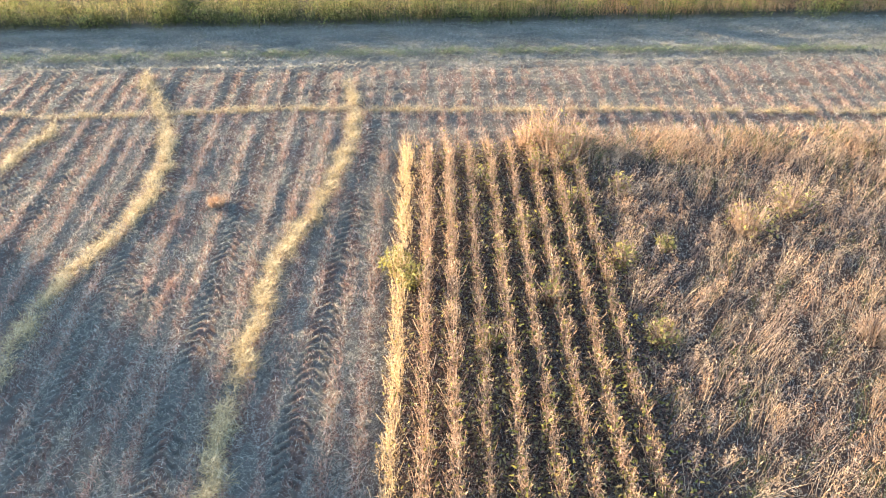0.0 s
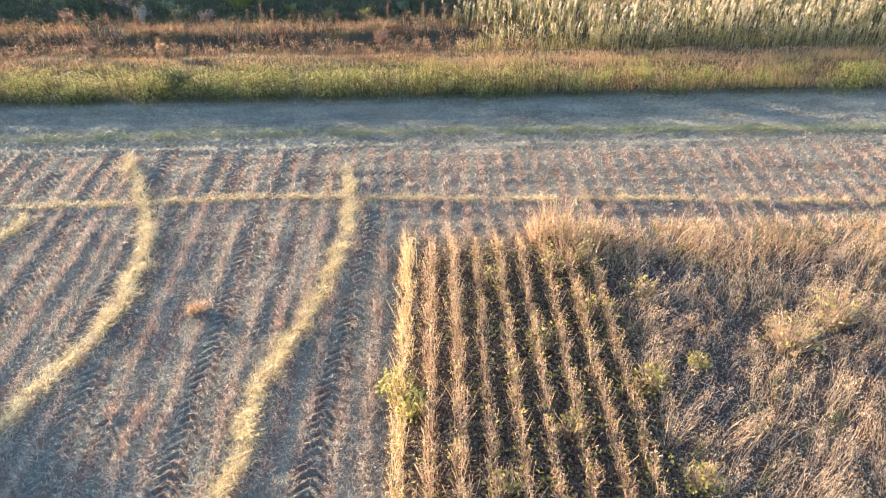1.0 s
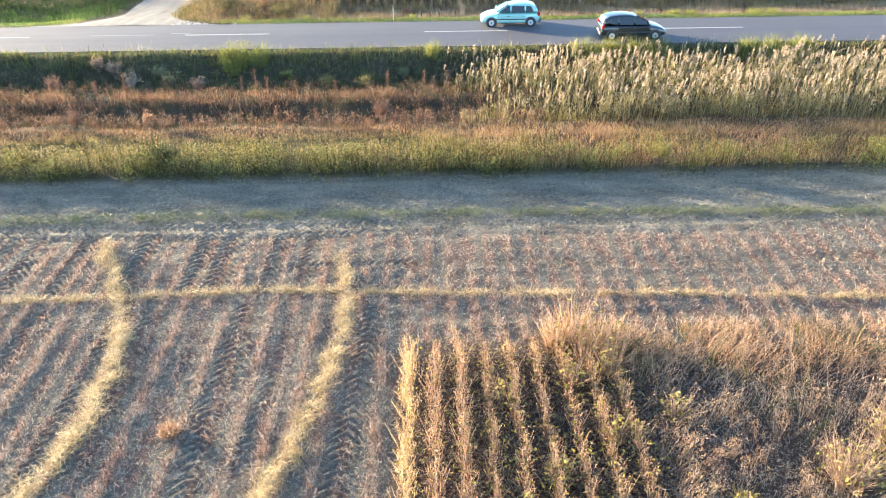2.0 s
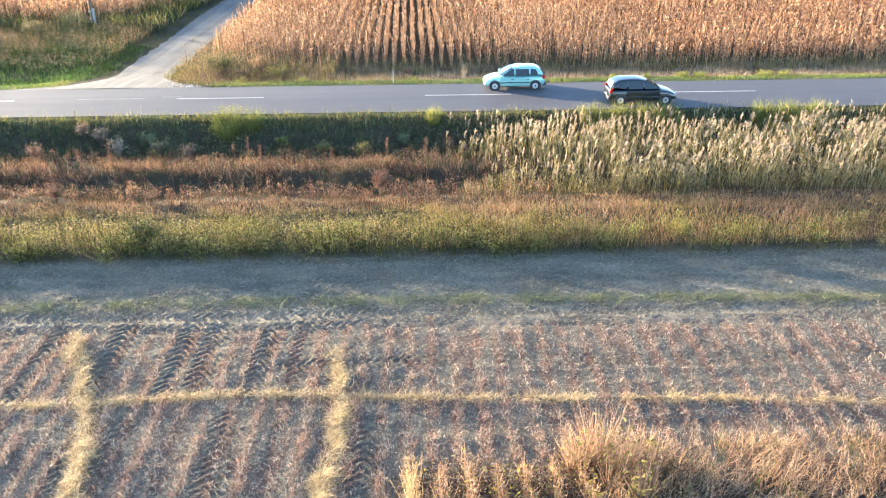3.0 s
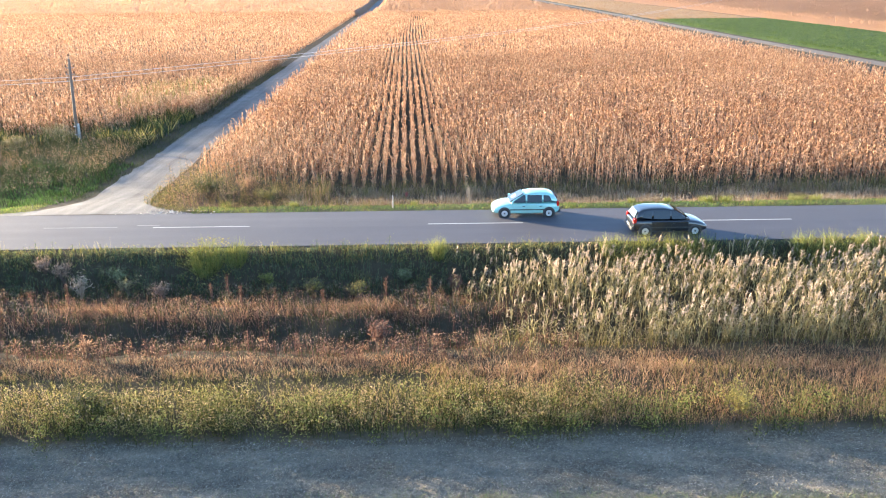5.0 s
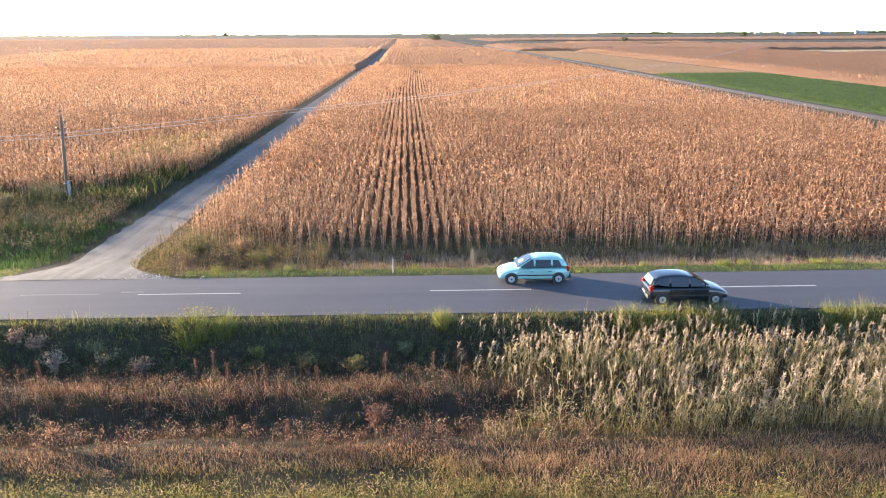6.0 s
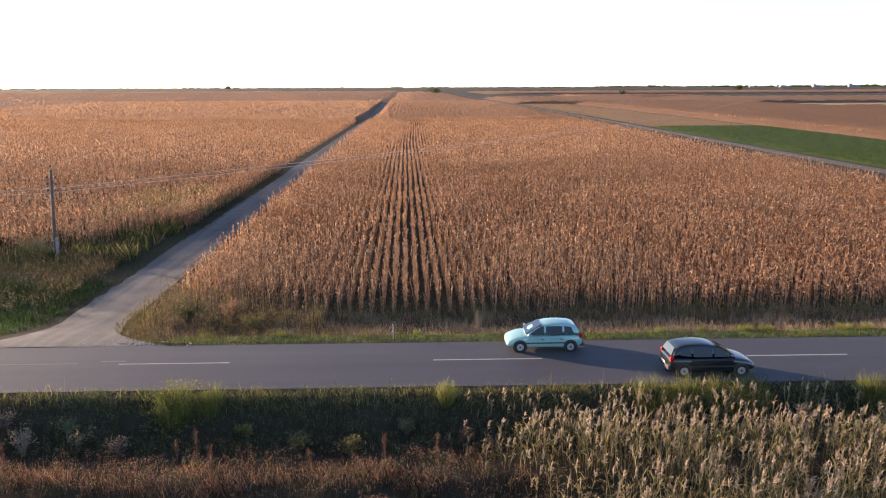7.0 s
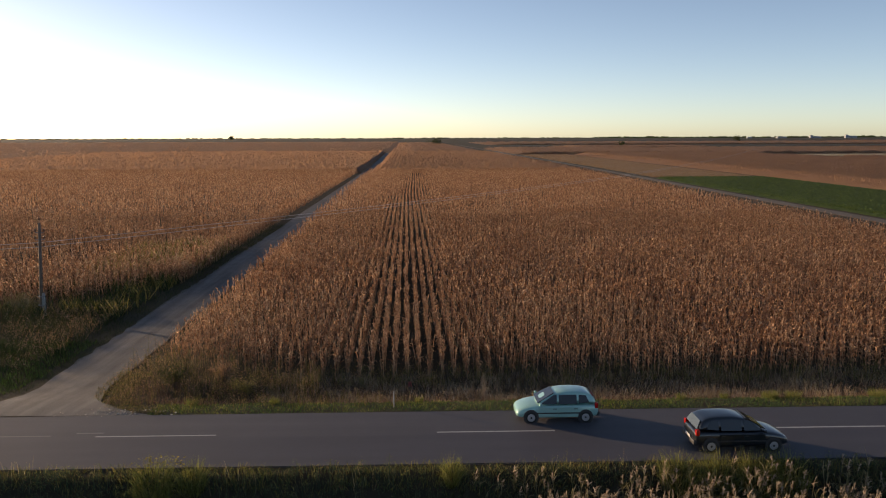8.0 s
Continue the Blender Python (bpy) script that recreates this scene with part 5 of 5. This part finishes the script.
for x, r in ((20.4, 0.8), (21.6, 0.7), (26.0, 0.9), (27.2, 0.7), (15.8, 0.4), (-4.9, 0.5), (-9.0, 0.5), (2.4, 0.4), (18.0, 0.35)):
    tussock("verge_tuft", x, 5.0, r, 0.35 + 0.2 * r, int(200 * r), TUFT_GREEN, "bright green grass tuft on the far verge", "grass tuft", "verge tufts", 0.9)
for x, y, r, h in ((-30.4, 30.7, 1.6, 1.5), (-31.8, 32.4, 1.3, 1.3), (-29.3, 29.6, 1.0, 1.0), (-32.5, 27.0, 1.2, 1.1)):
    tussock("pole_grass", x, y, r, h, 420, STRAW, "tall golden grass clump near the timber pole", "grass clump", "grass clumps by the pole", 0.7, 0.8, YELLOW_HERB)
shrub("bank_bush", 13.2, -18.6, 0.8, 1.2, 30, 900, YELLOW_HERB, "bright yellow bush on the field bank", "bush")
shrub("bank_bush", -8.0, -18.2, 0.9, 1.2, 36, 1000, WEED_GREEN, "green feathery bush on the field bank", "bush")


# ---- utility pole with wires, small posts, stones, red can ----
def cylinder(bm, a, b, ra, rb, sides=12):
    a, b = Vector(a), Vector(b)
    m = Matrix.Translation((a + b) / 2) @ (b - a).to_track_quat("Z", "Y").to_matrix().to_4x4()
    bmesh.ops.create_cone(bm, cap_ends=True, segments=sides, radius1=ra, radius2=rb, depth=(b - a).length, matrix=m)


def box(bm, centre, size, bevel=0.0):
    made = bmesh.ops.create_cube(bm, size=1.0, matrix=Matrix.Translation(centre) @ Matrix.Diagonal((*size, 1)))
    if bevel:
        edges = list({e for v in made["verts"] for e in v.link_edges})
        bmesh.ops.bevel(bm, geom=edges, offset=bevel, segments=2, affect="EDGES", profile=0.5)


INSULATOR = plain("brown_porcelain", (0.14, 0.084, 0.056), 0.25)
STEEL = plain("dull_steel", (0.224, 0.224, 0.231), 0.5, 0.9)
WIRE = plain("aluminium_wire", (0.434, 0.434, 0.448), 0.55, 0.3)


def utility_pole(x, y, h, label):
    root = tagged(new("utility_pole"), label, "utility pole", "", "thing")
    root.location = (x, y, float(ground_z(x, y)))
    bm = bmesh.new()
    cylinder(bm, (0, 0, 0.5), (0.32, 0, h), 0.15, 0.1)
    part("shaft", bm, POLE_WOOD, root, "weathered grey timber shaft", True)
    bm = bmesh.new()
    box(bm, (0.2, 0, 0.85), (0.2, 0.22, 2.0), 0.02)
    part("footing", bm, CONCRETE, root, "pale concrete footing post")
    for z in (0.9, 1.6):
        bm = bmesh.new()
        cylinder(bm, (0.06, 0, z - 0.03), (0.06, 0, z + 0.03), 0.26, 0.26, 16)
        part("clamp", bm, STEEL, root)
    for dx, z in ((0, h), (-0.34, h - 0.75), (0.34, h - 0.75), (-0.34, h - 1.3), (0.34, h - 1.3), (-0.3, h - 1.85), (0.3, h - 1.85)):
        at = 0.32 * z / h
        bm = bmesh.new()
        if dx:
            cylinder(bm, (at, 0, z), (at + dx, 0, z), 0.04, 0.035, 6)
            cylinder(bm, (at + dx, 0, z), (at + dx, 0, z + 0.1), 0.03, 0.03, 6)
        else:
            cylinder(bm, (at, 0, z - 0.05), (at, 0, z + 0.25), 0.03, 0.03, 6)
        hook = part("bracket", bm, STEEL, root)
        bm = bmesh.new()
        top = z + (0.1 if dx else 0.25)
        cylinder(bm, (at + dx, 0, top), (at + dx, 0, top + 0.17), 0.1, 0.065, 10)
        part("insulator", bm, INSULATOR, hook, "brown porcelain insulator", True)
    return root


utility_pole(-27.5, 28.2, 7.4, "weathered timber utility pole on a concrete footing")


def cable(points, sag, name="overhead_wire"):
    (x0, y0, z0), (x1, y1, z1) = points
    bm = bmesh.new()
    last = None
    for k in range(25):
        q = k / 24
        p = Vector((x0 + (x1 - x0) * q, y0 + (y1 - y0) * q, z0 + (z1 - z0) * q - 4 * sag * q * (1 - q)))
        now = [bm.verts.new(p + Vector((0, 0.028 * math.cos(a), 0.028 * math.sin(a)))) for a in (0.5, 2.6, 4.7)]
        if last:
            for j in range(3):
                bm.faces.new((last[j], last[(j + 1) % 3], now[(j + 1) % 3], now[j]))
        last = now
    me = bpy.data.meshes.new(name)
    bm.to_mesh(me)
    bm.free()
    me.materials.append(WIRE)
    return tagged(new(name, me), "thin overhead wire hung from the timber pole", "wire", "overhead wires", "thing")


for dy, z in ((-0.05, 5.93), (0.0, 5.58)):
    cable(((-27.25, 28.2 + dy, z), (-80, 23, z + 0.2)), 0.6)
    cable(((-27.25, 28.2 + dy, z), (180, 368, z + 2.0)), 2.5)


def small_post(x, y, h, r, material, label, cap=None):
    root = tagged(new("roadside_post"), label, "post", "", "thing")
    root.location = (x, y, float(ground_z(x, y)))
    bm = bmesh.new()
    cylinder(bm, (0, 0, -0.1), (0.01, 0, h), r, r * 0.85, 8)
    part("shaft", bm, material, root)
    if cap:
        bm = bmesh.new()
        cylinder(bm, (0.01, 0, h - 0.12), (0.01, 0, h + 0.02), r * 1.15, r, 8)
        part("cap", bm, cap, root)
    return root


WHITE_PAINT = plain("chipped_white_paint", (0.34, 0.335, 0.32), 0.6, vary=0.2)
RED_PLASTIC = plain("faded_red_plastic", (0.315, 0.063, 0.063), 0.5)
small_post(1.15, 3.9, 0.95, 0.035, WHITE_PAINT, "thin white marker post on the verge", POLE_WOOD)
small_post(-22.2, 77.0, 3.0, 0.09, POLE_WOOD, "dark timber post beside the track")


def red_can(x, y):
    root = tagged(new("red_can"), "faded red plastic can lying in the weeds", "can", "", "thing")
    root.location = (x, y, float(ground_z(x, y)))
    bm = bmesh.new()
    box(bm, (0, 0, 0.16), (0.24, 0.15, 0.3), 0.04)
    body = part("body", bm, RED_PLASTIC, root, smooth=False)
    bm = bmesh.new()
    cylinder(bm, (0.07, 0, 0.3), (0.09, 0, 0.37), 0.028, 0.024, 10)
    part("spout", bm, RED_PLASTIC, body)
    return root


red_can(1.85, 9.5)

STONE = plain("pale_limestone", (0.42, 0.38, 0.33), 0.95, vary=0.35, scale=15)


def stone_meshes(count):
    out = []
    for k in range(count):
        bm = bmesh.new()
        bmesh.ops.create_icosphere(bm, subdivisions=1, radius=1.0)
        for v in bm.verts:
            v.co *= 1 + rng.uniform(-0.28, 0.28)
            v.co.z *= 0.6
        me = bpy.data.meshes.new("stone")
        bm.to_mesh(me)
        bm.free()
        me.materials.append(STONE)
        out.append(me)
    return out


shapes = stone_meshes(6)
heap = tagged(new("stone_scatter"), "scatter of pale stones at the track mouth", "stones", "", "thing")
heap.location = (-11.9, 3.3, 1.0)
for k in range(70):
    st = new("stone", shapes[k % 6])
    st.parent = heap
    s = rng.uniform(0.02, 0.06)
    st.location, st.scale, st.rotation_euler = (rng.normal(-0.1, 1.1), rng.normal(0.0, 0.28), 0.015), (s, s * 1.2, s), (0, 0, rng.uniform(0, 6))


# ---- cars ----
def paint_material(name, colour, metal):
    m = plain(name, colour, 0.3, metal, 0.04, 3.0, 0.8)
    return m


GLASS = plain("dark_car_glass", (0.02, 0.025, 0.028), 0.06, 0.0, 0.1)
RUBBER = plain("black_rubber", (0.02, 0.02, 0.021), 0.8)
TRIM = plain("black_plastic_trim", (0.03, 0.03, 0.032), 0.55)
ALLOY = plain("silver_wheel_cover", (0.55, 0.56, 0.58), 0.35, 0.7)
LAMP_CLEAR = plain("clear_lamp", (0.75, 0.77, 0.8), 0.1, 0.3)
LAMP_RED = plain("red_lamp", (0.35, 0.01, 0.007), 0.15)
PLATE = plain("white_plate", (0.525, 0.525, 0.504), 0.5)


def loft(bm, sections):
    """Joins rings of points (x, half section) mirrored about y = 0, and closes the ends."""
    rings = []
    for x, half in sections:
        ring = [bm.verts.new((x + dx, y, z)) for dx, y, z in half] + [bm.verts.new((x + dx, -y, z)) for dx, y, z in reversed(half)]
        rings.append(ring)
    n = len(rings[0])
    for a, b in zip(rings, rings[1:]):
        for k in range(n):
            bm.faces.new((a[k], a[(k + 1) % n], b[(k + 1) % n], b[k]))
    bm.faces.new(rings[0])
    bm.faces.new(list(reversed(rings[-1])))
    bmesh.ops.recalc_face_normals(bm, faces=bm.faces)


def pane(bm, corners, thick=0.012):
    """A slightly raised pane through its corners."""
    c = [Vector(p) for p in corners]
    nrm = (c[1] - c[0]).cross(c[-1] - c[0]).normalized()
    a = [bm.verts.new(p) for p in c]
    b = [bm.verts.new(p + nrm * thick) for p in c]
    n = len(c)
    bm.faces.new(b)
    bm.faces.new(list(reversed(a)))
    for k in range(n):
        bm.faces.new((a[k], a[(k + 1) % n], b[(k + 1) % n], b[k]))
    bmesh.ops.recalc_face_normals(bm, faces=bm.faces)


def rounded(ob):
    ob.modifiers.new("round", "SUBSURF").levels = 2
    ob.modifiers["round"].render_levels = 2
    return ob


def car(name, length, width, height, paint, label, trim_low=True):
    """A five-door hatchback; +x is its front, its wheels stand on z = 0."""
    root = tagged(new(name), label, "car", "", "thing")
    L, W, H = length / 2, width / 2, height
    belt, sill = 0.6 * H, 0.19

    def ring(w, zb, zt, crown):
        return [(0, w * 0.86, zb), (0, w * 0.98, zb + 0.12), (0, w, zb + 0.45 * (zt - zb)), (0, w * 0.97, zt - 0.1), (0, w * 0.9, zt - 0.02), (0, w * 0.45, zt + crown)]

    bm = bmesh.new()
    loft(bm, [(-L, ring(W * 0.80, 0.34, belt - 0.12, 0.0)), (-L + 0.07, ring(W * 0.92, 0.26, belt - 0.02, 0.0)), (-L + 0.35, ring(W * 0.99, sill, belt, 0.0)), (-0.4 * L, ring(W, sill, belt, 0.0)),
              (0.25 * L, ring(W, sill, belt - 0.01, 0.0)), (0.52 * L, ring(W, sill, belt - 0.03, 0.02)), (0.78 * L, ring(W * 0.97, sill, belt - 0.13, 0.03)), (L - 0.1, ring(W * 0.88, 0.22, belt - 0.27, 0.02)), (L, ring(W * 0.72, 0.28, belt - 0.38, 0.0))])
    body = rounded(part("body", bm, paint, root, smooth=True))

    # cabin: belt line below, roof above
    x_hatch, x_roof_back, x_roof_front, x_screen = -0.94 * L, -0.66 * L, 0.06 * L, 0.53 * L
    wb, wr = W * 0.92, W * 0.70
    zr = H - 0.03

    def cabin_ring(wl, zl, wt, zt, crown):
        return [(0, wl, zl), (0, wl * 0.5 + wt * 0.5, zl * 0.5 + zt * 0.5), (0, wt, zt - 0.04), (0, wt * 0.88, zt), (0, wt * 0.4, zt + crown)]

    bm = bmesh.new()
    loft(bm, [(x_hatch, cabin_ring(wb * 0.96, belt - 0.03, wb * 0.93, belt + 0.06, 0.0)), (x_hatch + 0.09 * L, cabin_ring(wb, belt - 0.03, wr * 1.02, zr - 0.14, 0.0)), (x_roof_back, cabin_ring(wb, belt - 0.03, wr, zr - 0.03, 0.02)),
              (-0.3 * L, cabin_ring(wb, belt - 0.03, wr, zr, 0.03)), (x_roof_front, cabin_ring(wb, belt - 0.03, wr, zr - 0.03, 0.03)), (x_screen, cabin_ring(wb * 0.98, belt - 0.05, wb * 0.95, belt, 0.02))])
    rounded(part("roof", bm, paint, root, smooth=True))

    def on_side(x, q, s, lift=0.006):
        """A point of the cabin's flank: q 0 at the belt, 1 at the roof edge."""
        y = wb + (wr - wb) * q
        return (x, s * (y + lift), belt + (zr - 0.05 - belt) * q)

    for s in (-1, 1):
        panes = (("front_window", [(0.42 * L, 0.07), (0.02 * L, 0.07), (0.02 * L, 0.86), (0.09 * L, 0.86)]),
                 ("rear_window", [(-0.03 * L, 0.07), (-0.46 * L, 0.07), (-0.46 * L, 0.86), (-0.03 * L, 0.86)]),
                 ("quarter_window", [(-0.51 * L, 0.1), (-0.76 * L, 0.2), (-0.68 * L, 0.8), (-0.51 * L, 0.84)]))
        for pname, pts in panes:
            corners = [on_side(x, q, s) for x, q in pts]
            bm = bmesh.new()
            pane(bm, corners if s < 0 else list(reversed(corners)))
            part(pname, bm, GLASS, root)
        for x0, x1 in ((0.46 * L, 0.0), (-0.01 * L, -0.5 * L)):
            bm = bmesh.new()
            box(bm, ((x0 + x1) / 2, s * (W + 0.004), belt * 0.5 + 0.12), (abs(x1 - x0) - 0.02, 0.02, belt - 0.42), 0.008)
            door = part("door", bm, paint, root)
            bm = bmesh.new()
            box(bm, (x1 + 0.14, s * (W + 0.008), belt - 0.17), (0.17, 0.03, 0.035), 0.008)
            part("door_handle", bm, TRIM, door, "black door handle")
        bm = bmesh.new()
        box(bm, (-0.02 * L, s * (W + 0.02), 0.5), (1.02 * L, 0.02, 0.06), 0.006)
        part("side_strip", bm, TRIM, root, "black rubbing strip")
        bm = bmesh.new()
        box(bm, (0.42 * L, s * (W + 0.06), belt + 0.06), (0.12, 0.17, 0.12), 0.03)
        part("mirror", bm, paint, root)
        bm = bmesh.new()
        box(bm, (L - 0.3, s * W * 0.62, belt - 0.3), (0.24, 0.26, 0.13), 0.04)
        part("headlight", bm, LAMP_CLEAR, root, "clear headlight")
        bm = bmesh.new()
        box(bm, (-L + 0.12, s * W * 0.80, belt - 0.06), (0.16, 0.2, 0.26), 0.03)
        part("tail_light", bm, LAMP_RED, root, "red tail light")
    bm = bmesh.new()
    pane(bm, [(x_screen - 0.10, -wb * 0.82, belt + 0.03), (x_screen - 0.10, wb * 0.82, belt + 0.03), (x_roof_front + 0.03, wr * 0.84, zr - 0.075), (x_roof_front + 0.03, -wr * 0.84, zr - 0.085)], 0.035)
    part("windscreen", bm, GLASS, root)
    bm = bmesh.new()
    pane(bm, [(x_hatch - 0.01, wb * 0.8, belt + 0.08), (x_hatch - 0.01, -wb * 0.8, belt + 0.08), (x_hatch + 0.08 * L, -wr * 0.85, zr - 0.16), (x_hatch + 0.08 * L, wr * 0.85, zr - 0.16)], 0.02)
    part("rear_screen", bm, GLASS, root)
    bm = bmesh.new()
    box(bm, (L - 0.15, 0, 0.36), (0.2, width * 0.74, 0.14), 0.04)
    part("front_bumper", bm, paint if not trim_low else TRIM, root)
    bm = bmesh.new()
    box(bm, (-L + 0.06, 0, 0.40), (0.22, width * 0.86, 0.2), 0.04)
    part("rear_bumper", bm, TRIM, root, "black bumper")
    bm = bmesh.new()
    box(bm, (-L - 0.05, 0, 0.52), (0.01, 0.5, 0.11))
    part("number_plate", bm, PLATE, root, "plain white plate")
    for wx in (0.64 * L, -0.67 * L):
        for s in (-1, 1):
            # the well is not hollow: a black disc stands in for its shade
            bm = bmesh.new()
            cylinder(bm, (wx, s * (W - 0.15), 0.3), (wx, s * (W + 0.008), 0.3), 0.35, 0.35, 24)
            part("wheel_well_disc", bm, TRIM, root, "black disc standing in for the shaded wheel well")
            bm = bmesh.new()
            cylinder(bm, (wx, s * (W - 0.17), 0.29), (wx, s * (W + 0.02), 0.29), 0.29, 0.29, 28)
            bmesh.ops.bevel(bm, geom=[e for e in bm.edges if len({f.material_index for f in e.link_faces}) and abs(e.verts[0].co.y - e.verts[1].co.y) < 1e-6 and e.calc_length() < 0.2], offset=0.025, segments=2, affect="EDGES")
            wheel = part("wheel", bm, RUBBER, root, "black tyre")
            bm = bmesh.new()
            cylinder(bm, (wx, s * W, 0.29), (wx, s * (W + 0.028), 0.29), 0.19, 0.17, 24)
            part("rim", bm, ALLOY, wheel, "silver wheel cover")
            bm = bmesh.new()
            cylinder(bm, (wx, s * (W + 0.02), 0.29), (wx, s * (W + 0.036), 0.29), 0.05, 0.045, 12)
            part("hub_cap", bm, TRIM, wheel)
    return root


lane = lambda y: ROAD_Z + 0.04 * (1 - abs(y + 0.13) / 2.99)
pale_car = car("hatchback_car", 3.82, 1.65, 1.44, paint_material("pale_turquoise_paint", (0.26, 0.48, 0.45), 0.15), "pale turquoise five-door hatchback on the asphalt", False)
pale_car.matrix_basis = pose(8.75, 1.9, lane(1.9) - 0.01, 0, 0, 180)
dark_car = car("hatchback_car", 4.0, 1.7, 1.48, paint_material("blue_black_paint", (0.012, 0.016, 0.022), 0.3), "blue-black five-door hatchback with red tail lights", True)
dark_car.matrix_basis = pose(15.85, -1.65, lane(-1.65) - 0.01, 0, 0, 0)
